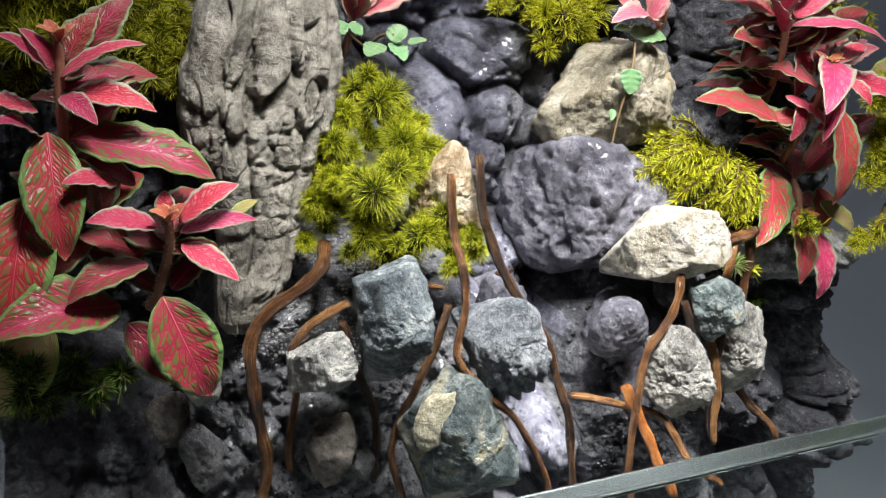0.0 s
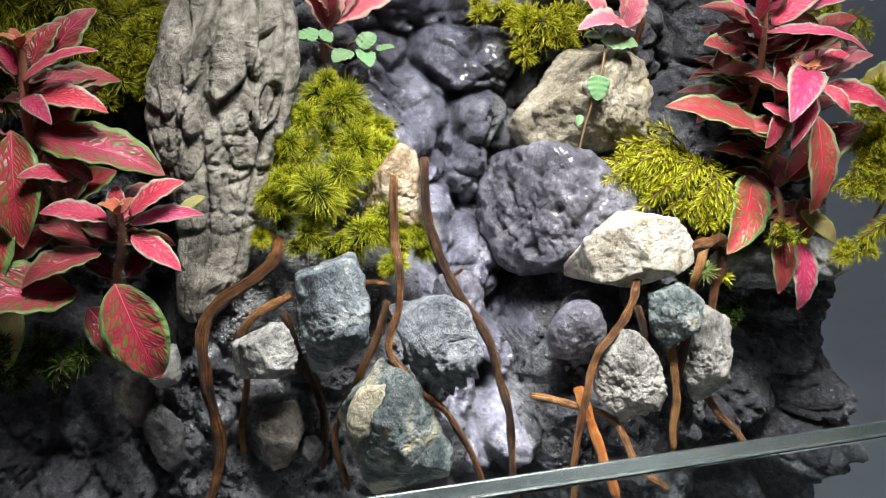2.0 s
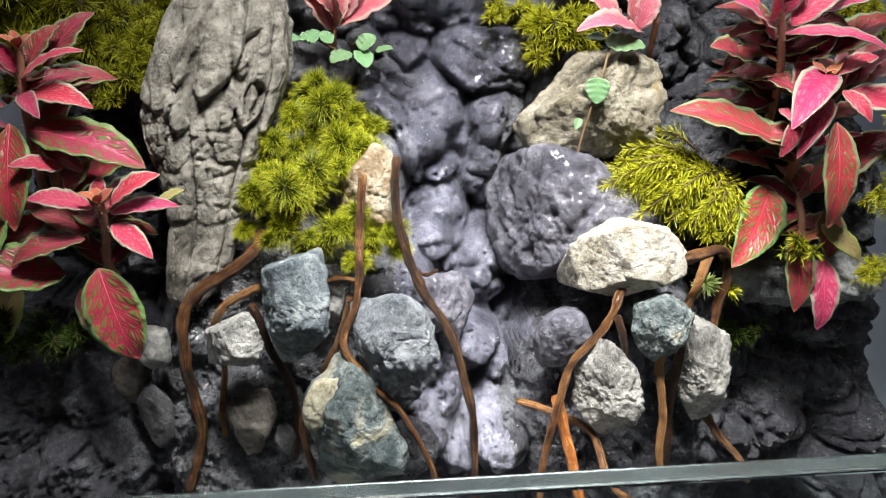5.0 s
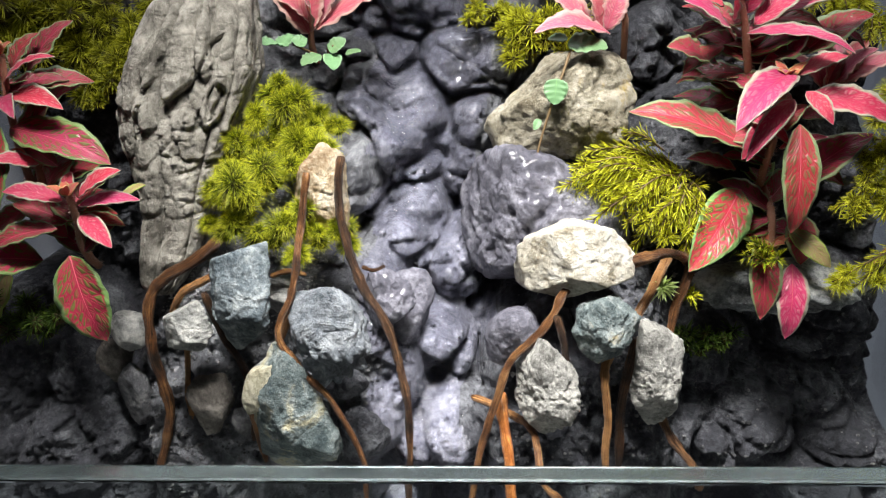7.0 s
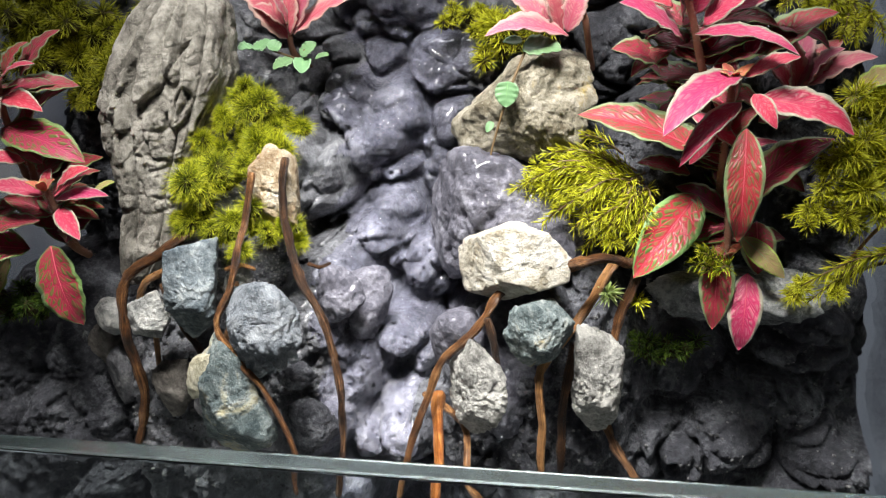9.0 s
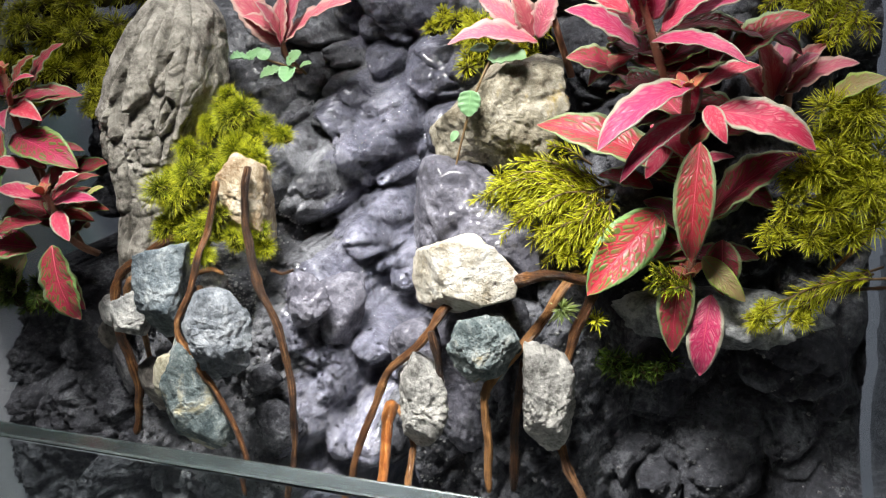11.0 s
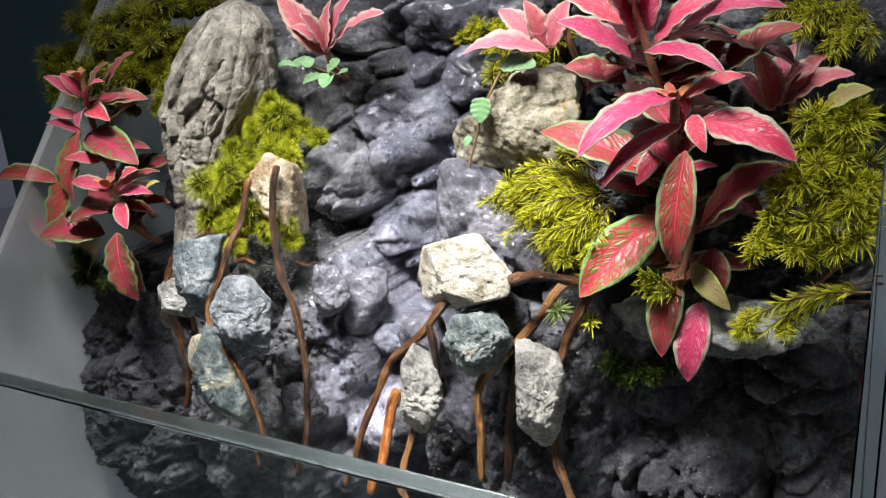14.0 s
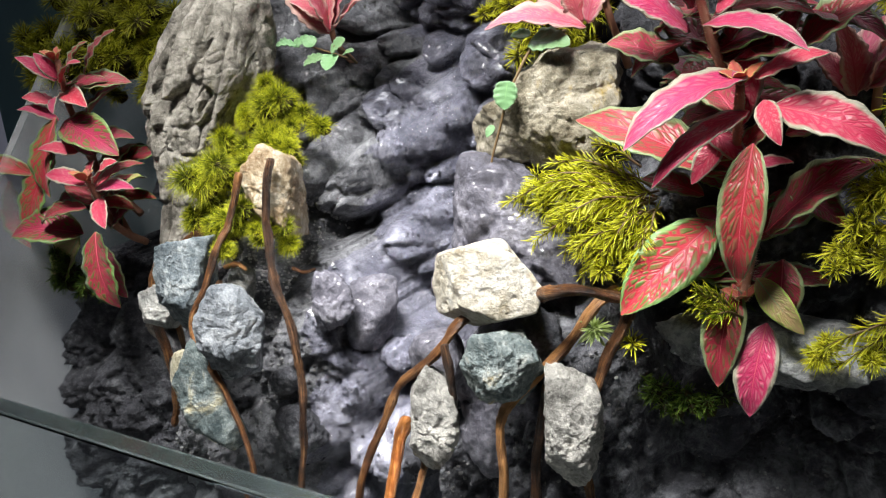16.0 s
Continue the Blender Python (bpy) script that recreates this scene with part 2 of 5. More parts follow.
def moss_material(name, old, mid, young):
    k = Nodes(name)
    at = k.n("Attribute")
    at.attribute_name = "growth_and_gap_shade"
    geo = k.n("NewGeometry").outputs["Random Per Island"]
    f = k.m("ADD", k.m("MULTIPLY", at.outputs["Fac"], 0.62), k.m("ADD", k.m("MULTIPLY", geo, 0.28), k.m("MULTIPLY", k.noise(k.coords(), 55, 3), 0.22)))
    # tips are paler young growth; dark feet also paint shade between tufts
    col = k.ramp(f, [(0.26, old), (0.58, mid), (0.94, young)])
    k.base(col, 0.45, None, 0.0, 0.35)
    tr = k.n("BsdfTranslucent")
    k.l(col, tr.inputs["Color"])
    mx = k.n("MixShader", Fac=0.35)
    k.l(k.b.outputs[0], mx.inputs[1])
    k.l(tr.outputs[0], mx.inputs[2])
    k.l(mx.outputs[0], k.t.nodes["Material Output"].inputs["Surface"])
    return k.mat


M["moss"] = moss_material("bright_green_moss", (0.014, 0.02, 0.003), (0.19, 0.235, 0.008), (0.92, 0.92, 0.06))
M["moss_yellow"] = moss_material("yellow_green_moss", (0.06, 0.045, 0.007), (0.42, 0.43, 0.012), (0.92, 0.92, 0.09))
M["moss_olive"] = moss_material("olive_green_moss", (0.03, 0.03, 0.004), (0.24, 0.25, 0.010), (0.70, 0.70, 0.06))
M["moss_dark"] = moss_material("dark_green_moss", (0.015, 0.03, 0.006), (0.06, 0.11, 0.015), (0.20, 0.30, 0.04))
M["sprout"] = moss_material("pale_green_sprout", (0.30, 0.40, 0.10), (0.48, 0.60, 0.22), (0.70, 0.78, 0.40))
M["peat"] = plain_material("brown_moss_peat", (0.02, 0.016, 0.008), (0.075, 0.06, 0.02), 200, 0.9)
M["stem"] = plain_material("hairy_red_brown_stem", (0.26, 0.11, 0.07), (0.50, 0.26, 0.17), 120, 0.6, 0.1)
M["hair"] = plain_material("pale_plant_hair", (0.50, 0.36, 0.30), (0.72, 0.58, 0.50), 100, 0.5, 0.4)
M["midrib"] = plain_material("pink_midrib", (0.50, 0.06, 0.10), (0.66, 0.14, 0.17), 150, 0.45, 0.1)
M["midrib_green"] = plain_material("green_midrib", (0.16, 0.36, 0.12), (0.26, 0.46, 0.20), 150, 0.45, 0.1)
M["vine"] = plain_material("thin_brown_vine", (0.10, 0.06, 0.03), (0.22, 0.15, 0.07), 120, 0.6)


def glass_material(name, tint, rough=0.0):
    k = Nodes(name)
    k.base(tint, rough, None, 0.0, 0.5)
    k.b.inputs["Transmission Weight"].default_value = 1.0
    k.b.inputs["IOR"].default_value = 1.5
    return k.mat


M["glass"] = glass_material("clear_green_glass", (0.90, 0.97, 0.95))
M["paint"] = plain_material("grey_room_paint", (0.36, 0.365, 0.43), (0.42, 0.425, 0.49), 3, 0.8)
M["film"] = plain_material("dark_teal_board", (0.16, 0.33, 0.32), (0.22, 0.42, 0.40), 6, 0.5)


def fogged_material():
    """Glass with a milky film of condensed water."""
    k = Nodes("fogged_glass")
    k.base((0.95, 0.98, 0.98), 0.15, None, 0.0, 0.5)
    k.b.inputs["Transmission Weight"].default_value = 1.0
    film = k.n("BsdfDiffuse")
    film.inputs["Color"].default_value = (0.75, 0.78, 0.80, 1)
    fac = k.ramp(k.noise(k.coords(1.0, (1, 1, 0.6)), 14, 5, 0.6), [(0.3, 0.10), (0.7, 0.34)])
    mx = k.n("MixShader")
    k.l(fac, mx.inputs[0])
    k.l(k.b.outputs[0], mx.inputs[1])
    k.l(film.outputs[0], mx.inputs[2])
    k.l(mx.outputs[0], k.t.nodes["Material Output"].inputs["Surface"])
    return k.mat


M["fogged"] = fogged_material()


def water_material():
    k = Nodes("running_water")
    k.base((0.95, 0.96, 1.0), 0.06, k.bump(k.noise(k.coords(1.0, (1, 1, 0.4)), 330, 5, 0.65), 0.9, 0.003), 0.0, 0.5)
    k.b.inputs["Transmission Weight"].default_value = 1.0
    k.b.inputs["IOR"].default_value = 1.33
    foam = k.n("BsdfDiffuse")
    foam.inputs["Color"].default_value = (0.52, 0.52, 0.58, 1)
    fac = k.ramp(k.noise(k.coords(1.0, (1, 1, 0.4)), 95, 6, 0.68, 0.8), [(0.56, 0.0), (0.78, 0.32)])
    sep = k.n("SeparateXYZ")
    k.l(k.coords(), sep.inputs[0])
    splash = k.ramp(k.m("MULTIPLY", sep.outputs[2], 2.5), [(0.37, 1.0), (0.45, 0.0)])
    churn = k.ramp(k.noise(k.coords(), 160, 6, 0.7, 0.6), [(0.40, 0.0), (0.70, 0.45)])
    fac = k.m("MAXIMUM", fac, k.m("MULTIPLY", splash, churn))
    mx = k.n("MixShader")
    k.l(fac, mx.inputs[0])
    k.l(k.b.outputs[0], mx.inputs[1])
    k.l(foam.outputs[0], mx.inputs[2])
    k.l(mx.outputs[0], k.t.nodes["Material Output"].inputs["Surface"])
    return k.mat


M["water"] = water_material()
M["drop"] = glass_material("clear_water_drop", (0.97, 0.98, 1.0), 0.02)
M["table"] = plain_material("grey_table_top", (0.17, 0.175, 0.20), (0.22, 0.225, 0.25), 5, 0.6)
M["low_bounce"] = plain_material("low_bounce_paint", (0.08, 0.08, 0.09), (0.12, 0.12, 0.13), 3, 0.8)
M["edge"] = glass_material("ground_glass_edge", (0.50, 0.66, 0.63), 0.22)


# ---- helpers of this place ----
def mesh_from(name, verts, faces, mat, smooth=True):
    me = bpy.data.meshes.new(name)
    me.from_pydata([tuple(map(float, v)) for v in verts], [], faces)
    me.materials.append(mat)
    if smooth:
        me.polygons.foreach_set("use_smooth", [True] * len(me.polygons))
    me.update()
    return me


def empty(name, place, label, category, group=""):
    ob = new(name)
    ob.location = place
    ob.empty_display_size = 0.01
    return tagged(ob, label, category, group)


def part(name, me, parent, label=""):
    """A mesh in world places, linked under a thing."""
    ob = new(name, me)
    ob.parent = parent
    if not parent.parent:
        ob.matrix_parent_inverse = Matrix.Translation(-parent.location)
    return tagged(ob, label) if label else ob


def fbm(p, octaves=4, gain=0.5):
    total, amp = 0.0, 1.0
    for _ in range(octaves):
        total += amp * noise.noise(p)
        p, amp = p * 2.1, amp * gain
    return total


SPHERES = {}


def sphere(level):
    if level not in SPHERES:
        bm = bmesh.new()
        bmesh.ops.create_icosphere(bm, subdivisions=level, radius=1)
        bm.verts.ensure_lookup_table()
        SPHERES[level] = (np.array([v.co[:] for v in bm.verts]), [[v.index for v in f.verts] for f in bm.faces])
        bm.free()
    return SPHERES[level]


def stone(label, centre, half, mat, seed, planes=12, soft=70, rough=0.045, lump=0.03, chips=0.055, turn=0, level=5, pits=0.0):
    """A broken stone: a body cut by planes, chipped into smaller facets, then weathered."""
    rng = np.random.default_rng(seed)
    d, faces = sphere(level)
    nrm = rng.normal(size=(planes, 3))
    nrm /= np.linalg.norm(nrm, axis=1)[:, None]
    reach = rng.uniform(0.70, 1.0, planes)
    q = np.clip(d @ nrm.T, 1e-3, None) / reach
    r = (np.sum(q ** soft, axis=1) + 0.78 ** soft) ** (-1.0 / soft)
    pts = d * r[:, None]
    lo, hi = pts.min(0), pts.max(0)
    pts = (pts - (lo + hi) / 2) / ((hi - lo) / 2)
    out = []
    shift = Vector(rng.uniform(-50, 50, 3))
    grain = np.array(half) / float(np.prod(half)) ** (1 / 3)
    for p, n0 in zip(pts, d):
        v = Vector(p * grain)
        w = v + 0.12 * noise.noise_vector(v * 2.5 + shift)
        a = lump * noise.noise(v * 1.3 + shift) + rough * fbm(v * 3.6 + shift, 5, 0.62)
        a -= chips * (noise.voronoi(w * 1.5 + shift)[0][0] - 0.45) + 0.45 * chips * (noise.voronoi(w * 3.6 - shift)[0][0] - 0.45)
        a -= rough * 0.5 * max(0.0, 0.07 - abs(noise.noise(w * 1.4 - shift))) / 0.07
        if pits:
            a -= pits * max(0.0, noise.noise(v * 4.5 + shift) - 0.18) * 2
        out.append(p + np.array(n0) * a)
    out = np.array(out)
    lo, hi = out.min(0), out.max(0)
    out = (out - (lo + hi) / 2) / ((hi - lo) / 2)
    size = Vector(half)
    R = Euler((0, radians(turn), 0)).to_matrix()
    verts = [R @ Vector((p[0] * size.x, p[1] * size.y, p[2] * size.z)) for p in out]
    ob = new("stone", mesh_from("stone", verts, faces, mat))
    ob.location = centre
    return tagged(ob, label, "stone")


def cut_stone(label, centre, hull, mat, seed, rough=0.05, chips=0.07, pits=0.0, flutes=0, front=0.8, soft=46, level=6, cracks=0.04, grow=1.10):
    """A broken stone whose main faces are planes: a normal and a distance from the centre in millimetres."""
    rng = np.random.default_rng(seed)
    d, faces = sphere(level)
    h = np.array(hull, float)
    nrm, reach = h[:, :3] / np.linalg.norm(h[:, :3], axis=1)[:, None], h[:, 3] * grow / 1000
    size = float(np.mean(reach))
    spare = [((0.15, -0.96, 0.22), front), ((-0.45, -0.88, -0.1), front * 1.04), ((0.5, -0.8, 0.35), front * 1.1), ((-0.1, -0.8, -0.6), front * 1.08), ((0, 1, 0.1), 1.0)]
    extra = np.array([a for a, _ in spare]) + rng.normal(0, 0.08, (5, 3))
    extra /= np.linalg.norm(extra, axis=1)[:, None]
    nrm, reach = np.vstack([nrm, extra]), np.concatenate([reach, [b * size for _, b in spare]])
    q = np.clip(d @ nrm.T, 1e-4, None) / reach
    r = np.sum((q * size) ** soft, axis=1) ** (-1.0 / soft) * size
    shift = Vector(rng.uniform(-50, 50, 3))
    verts = []
    for n0, rr in zip(d, r):
        v = Vector(n0) * float(rr / size)
        w = v + 0.15 * noise.noise_vector(v * 2.2 + shift)
        a = rough * fbm(v * 3.0 + shift, 6, 0.62)
        f1, f2 = noise.voronoi(w * 1.7 + shift)[0][:2]
        a -= chips * (f1 - 0.45) + 0.4 * chips * (noise.voronoi(w * 4.3 - shift)[0][0] - 0.45)
        a -= cracks * max(0.0, 0.06 - abs(noise.noise(w * 1.3 - shift))) / 0.06
        if pits:
            a -= pits * max(0.0, noise.noise(v * 5.0 + shift) - 0.15) * 2 + 0.6 * pits * max(0.0, noise.noise(v * 11 - shift) - 0.2)
        if flutes:
            a += 0.11 * math.sin(flutes * (v.x + 0.4 * v.z) + 3 * noise.noise(v * 2 + shift)) * max(0, 0.45 - v.z) * (0.6 + noise.noise(v * 3))
        verts.append(Vector(n0) * (float(rr) + a * size))
    ob = new("stone", mesh_from("stone", verts, faces, mat))
    ob.location = centre
    return tagged(ob, label, "stone")


def smooth_path(ctrl, per=8):
    """A rounded line through the control places."""
    c = [Vector(p) for p in ctrl]
    c = [2 * c[0] - c[1]] + c + [2 * c[-1] - c[-2]]
    out = []
    for i in range(1, len(c) - 2):
        for j in range(per):
            t = j / per
            a, b, e, f = c[i - 1:i + 3]
            out.append(0.5 * (2 * b + (e - a) * t + (2 * a - 5 * b + 4 * e - f) * t * t + (3 * b - a - 3 * e + f) * t ** 3))
    return out + [c[-2]]


def tube(path, radius, seed=0, sides=10, knots=0.18, taper=(1.0, 0.8), wobble=0.0, ends=False):
    """Verts and faces of a gnarled rod along the path."""
    sh = Vector((seed * 3.7, seed * 1.9, 0))
    verts, faces = [], []
    n = len(path)
    for i, p in enumerate(path):
        d = (path[min(i + 1, n - 1)] - path[max(i - 1, 0)]).normalized()
        x = d.cross(Vector((0.3, 1, 0.1))).normalized()
        y = d.cross(x)
        s = i / (n - 1)
        r0 = radius * (taper[0] * (1 - s) + taper[1] * s) * (1 + knots * 0.9 * noise.noise(Vector((i * 0.21, 0, 0)) + sh) + 1.6 * knots * max(0.0, noise.noise(Vector((i * 0.55, 5, 0)) + sh) - 0.35))
        if ends:
            r0 *= min(1.0, 0.78 + 0.2 * i, 0.6 + 0.3 * (n - 1 - i))
        c = p + (x * noise.noise(p * 75 + sh) + y * noise.noise(p * 75 - sh)) * wobble
        for k in range(sides):
            a = 2 * math.pi * k / sides
            e = x * math.cos(a) + y * math.sin(a)
            verts.append(c + e * r0 * (1 + knots * noise.noise(Vector((math.cos(a) * 1.6, math.sin(a) * 1.6, i * 0.22)) + sh)))
    for i in range(n - 1):
        for k in range(sides):
            faces.append([i * sides + k, i * sides + (k + 1) % sides, (i + 1) * sides + (k + 1) % sides, (i + 1) * sides + k])
    faces.append(list(range(sides))[::-1])
    faces.append([(n - 1) * sides + k for k in range(sides)])
    return verts, faces


def root(label, ctrl, width, seed, mat=None, taper=(1.05, 0.8)):
    path = smooth_path(ctrl, 14)
    o = path[0].copy()
    v, f = tube(path, width / 2, seed, 14, 0.26, taper, width * 0.26, True)
    me = mesh_from("root", [p - o for p in v], f, mat or M["root"])
    uv = me.uv_layers.new(name="UVMap")
    for lp in me.loops:
        i = lp.vertex_index
        a = 2 * math.pi * (i % 14) / 14
        uv.data[lp.index].uv = (0.5 * math.cos(a) + 0.3 * math.sin(a), (i // 14) * 0.0014 + 0.1 * seed)
    ob = new("root", me)
    ob.location = o
    return tagged(ob, label, "root", "brown roots over the rocks")


def leaf_mesh(base, tip, width, mat, up, bow=0.14, cup=0.25, seed=0, teeth=0.0, blunt=0.0, nu=9, nv=17):
    """One leaf blade with midrib fold, quilted veins, wavy rim and real thickness."""
    rng = random.Random(seed)
    b, t = Vector(base), Vector(tip)
    ax = t - b
    L = ax.length
    ax.normalize()
    side = ax.cross(Vector(up)).normalized()
    nor = side.cross(ax).normalized()
    ph = rng.uniform(0, 6.28)
    grid, spine = [], []
    for j in range(nv):
        w = j / (nv - 1)
        prof = (math.sin(math.pi * min(1, w ** (0.82 - blunt * 0.1)) ** (1.0)) ** (0.72 - blunt * 0.2)) if 0 < w < 1 else 0.0
        prof = max(prof, 0.05 * (1 - w))
        mid = b + ax * (L * w) + nor * (bow * L * 4 * w * (1 - w) * (0.6 + 0.4 * w))
        spine.append(mid - nor * (0.125 * cup * width * prof + 0.0001))
        row = []
        for i in range(nu):
            s = 2 * i / (nu - 1) - 1
            half = width / 2 * prof
            if teeth and abs(s) > 0.99:
                half *= 1 + teeth * (1 if j % 2 else -1)
            lift = cup * width * 0.5 * prof * (abs(s) ** 1.3 - 0.25)
            lift += width * 0.045 * prof * math.sin(9 * w * math.pi - 3 * abs(s)) * abs(s)
            lift += width * 0.05 * math.sin(w * 7 + ph + (2 if s > 0 else 0)) * s * s * prof
            row.append(mid + side * (half * s) + nor * lift)
        grid.append(row)
    verts = [p for row in grid for p in row]
    n = len(verts)
    thick = 0.00035
    verts += [p - nor * thick for p in verts]
    faces = []
    for j in range(nv - 1):
        for i in range(nu - 1):
            a = j * nu + i
            faces.append([a, a + 1, a + nu + 1, a + nu])
            faces.append([n + a, n + a + nu, n + a + nu + 1, n + a + 1])
    ring = [i for i in range(nu)] + [j * nu + nu - 1 for j in range(1, nv)] + [(nv - 1) * nu + i for i in range(nu - 2, -1, -1)] + [j * nu for j in range(nv - 2, 0, -1)]
    for a, c in zip(ring, ring[1:] + ring[:1]):
        faces.append([c, a, n + a, n + c])
    me = mesh_from("leaf", verts, faces, mat)
    uv = me.uv_layers.new(name="UVMap")
    for lp in me.loops:
        k = lp.vertex_index % n
        uv.data[lp.index].uv = ((k % nu) / (nu - 1), (k // nu) / (nv - 1))
    return me, spine


LEAF_LABEL = {"c": "orange-pink leaf bud", "y": "bright pink young leaf with pale rim", "m": "dark red leaf with green rim", "v": "green leaf netted with red veins", "p": "pale pink serrated leaf", "g": "yellow-green leaf", "o": "small mint-green leaf"}


def plant(name, label, foot, stems, leaves, seed, ups=(0.0, -0.55, 0.85), group="", stem_mat=None, stem_width=0.0033, fillers=0):
    """A plant: stems as tubes, each leaf a mesh of its own with a short stalk in it."""
    ob = empty(name, foot, label, "plant", group)
    for i, ctrl in enumerate(stems):
        path = smooth_path(ctrl, 8)
        v, f = tube(path, stem_width / 2, seed + i, 9, 0.15, (1.1, 0.8), 0.0004)
        part("stem", mesh_from("stem", v, f, stem_mat or M["stem"]), ob)
    rng = random.Random(seed)
    leaves = list(leaves)
    if fillers:
        hv, hf = [], []
        for ctrl in stems:
            path = smooth_path(ctrl, 30)
            for i in range(len(path) - 1):
                for _ in range(7):
                    d = Vector((rng.gauss(0, 1), rng.gauss(0, 1), rng.gauss(0, 0.4))).normalized()
                    blade(hv, hf, path[i] + d * stem_width * 0.42, d, rng.uniform(0.0008, 0.0019), 0.00013, 0.0, rng)
        part("hairs", mesh_from("hairs", hv, hf, M["hair"]), ob, "fine pale hairs on the stem")
    for i in range(fillers):
        path = smooth_path(stems[i % len(stems)], 8)
        b = path[int(rng.uniform(0.25, 0.9) * (len(path) - 1))]
        a = rng.uniform(0, 2 * math.pi)
        d = Vector((math.cos(a), 0.55 + 0.45 * math.sin(a), rng.uniform(-0.3, 0.5))).normalized()
        size = rng.uniform(0.017, 0.033)
        leaves.append((b, b + d * size, size * 0.46, rng.choice("mmmv")))
    if fillers:
        for ctrl in stems:
            e = Vector(ctrl[-1])
            for a in (0.4, 2.0, 3.6, 5.2):
                d = Vector((0.75 * math.cos(a), 0.75 * math.sin(a) - 0.35, 0.65)).normalized()
                leaves.append((e, e + d * rng.uniform(0.006, 0.010), 0.004, "c"))
    for i, (b, t, w, kind) in enumerate(leaves):
        ax = (Vector(t) - Vector(b)).normalized()
        up = Vector(ups) + Vector((rng.uniform(-0.2, 0.2), 0, rng.uniform(-0.1, 0.1)))
        if ax.z < -0.6:
            up = Vector((0.1 * ax.x, -0.9, 0.25))
        round_leaf = kind == "o"
        me, spine = leaf_mesh(b, t, w, LEAF[kind], up, rng.uniform(0.10, 0.19) if not round_leaf else 0.05, rng.uniform(0.12, 0.34), seed * 50 + i,
                       0.07 if kind == "p" else 0.0, 1.0 if round_leaf else 0.0)
        blade_ob = part("leaf", me, ob, LEAF_LABEL[kind])
        rv, rf = tube(spine, 0.0001 + w * 0.011, i, 6, 0.05, (1.2, 0.25))
        part("midrib", mesh_from("midrib", rv, rf, M["midrib_green" if kind in "og" else "midrib"]), blade_ob)
    return ob


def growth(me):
    """Marks each sliver from its old, shade-darkened foot (0) to its young tip (1)."""
    at = me.attributes.new("growth_and_gap_shade", "FLOAT", "POINT")
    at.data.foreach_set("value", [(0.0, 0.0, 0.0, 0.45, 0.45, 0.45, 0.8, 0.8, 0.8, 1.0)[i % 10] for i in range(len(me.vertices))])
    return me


def blade(verts, faces, p, d, length, width, droop, rng):
    """One moss leaflet: a bent, pointed sliver with a keel."""
    side = d.cross(Vector((rng.uniform(-1, 1), rng.uniform(-1, 1), rng.uniform(-1, 1)))).normalized()
    keel = d.cross(side)
    n = len(verts)
    for s, w in ((0, 0.6), (0.4, 1.0), (0.75, 0.6)):
        c = p + d * (length * s) + Vector((0, 0, -droop * length * s * s))
        verts += [c - side * (width * w / 2), c + keel * (width * 0.35 * w), c + side * (width * w / 2)]
    verts.append(p + d * length + Vector((0, 0, -droop * length)))
    for k in (0, 3):
        faces += [[n + k, n + k + 1, n + k + 4, n + k + 3], [n + k + 1, n + k + 2, n + k + 5, n + k + 4]]
    faces += [[n + 6, n + 7, n + 9], [n + 7, n + 8, n + 9]]


def moss(label, tufts, mat, seed, count=90, lean=(0, -0.5, 0.75), width=0.0007, name="moss_clump", cores=True):
    """Cushion moss: stars of slivers on dark peaty cores, joined."""
    rng = random.Random(seed)
    lean = Vector(lean).normalized()
    verts, faces = [], []
    peat_v, peat_f = [], []
    sp, sf = sphere(2)
    stars = []
    for x, y, z, size in tufts:
        if size < 0.009:
            stars.append((Vector((x, y, z)), size, count))
            continue
        for n in range(5 if size < 0.014 else 9):
            d = Vector((rng.gauss(0, 1), rng.gauss(0, 1) - 0.6, rng.gauss(0, 1) + 0.3)).normalized()
            stars.append((Vector((x, y, z)) + d * size * rng.uniform(0.2, 0.65), min(0.0125, size * rng.uniform(0.45, 0.85)), count // 3))
    for c, size, number in stars:
        r = size * 0.55
        for i in range(number):
            while True:
                d = Vector((rng.gauss(0, 1), rng.gauss(0, 1), rng.gauss(0, 1))).normalized()
                if d.dot(lean) > -0.35:
                    break
            root_at = c + d * r * rng.uniform(0.05, 0.6)
            d2 = (d + Vector((rng.gauss(0, 0.25), rng.gauss(0, 0.25), rng.gauss(0, 0.25)))).normalized()
            blade(verts, faces, root_at, d2, r * rng.uniform(0.55, 1.15), width * rng.uniform(0.7, 1.3), rng.uniform(0.0, 0.35), rng)
        if cores:
            n = len(peat_v)
            for q in sp:
                v = Vector(q)
                peat_v.append(c + Vector((0, 0.35 * r, -0.3 * r)) + v * r * 0.62 * (1 + 0.25 * noise.noise(v * 2 + c * 90)))
            peat_f += [[n + i for i in f] for f in sf]
    top = new(name, None)
    o = Vector(tufts[0][:3])
    top.location = o
    tagged(top, label, "moss", kind="stuff")
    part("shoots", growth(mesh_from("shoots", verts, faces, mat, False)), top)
    if cores:
        part("peat", mesh_from("peat", peat_v, peat_f, M["peat"]), top, "dark brown mossy core")
    return top


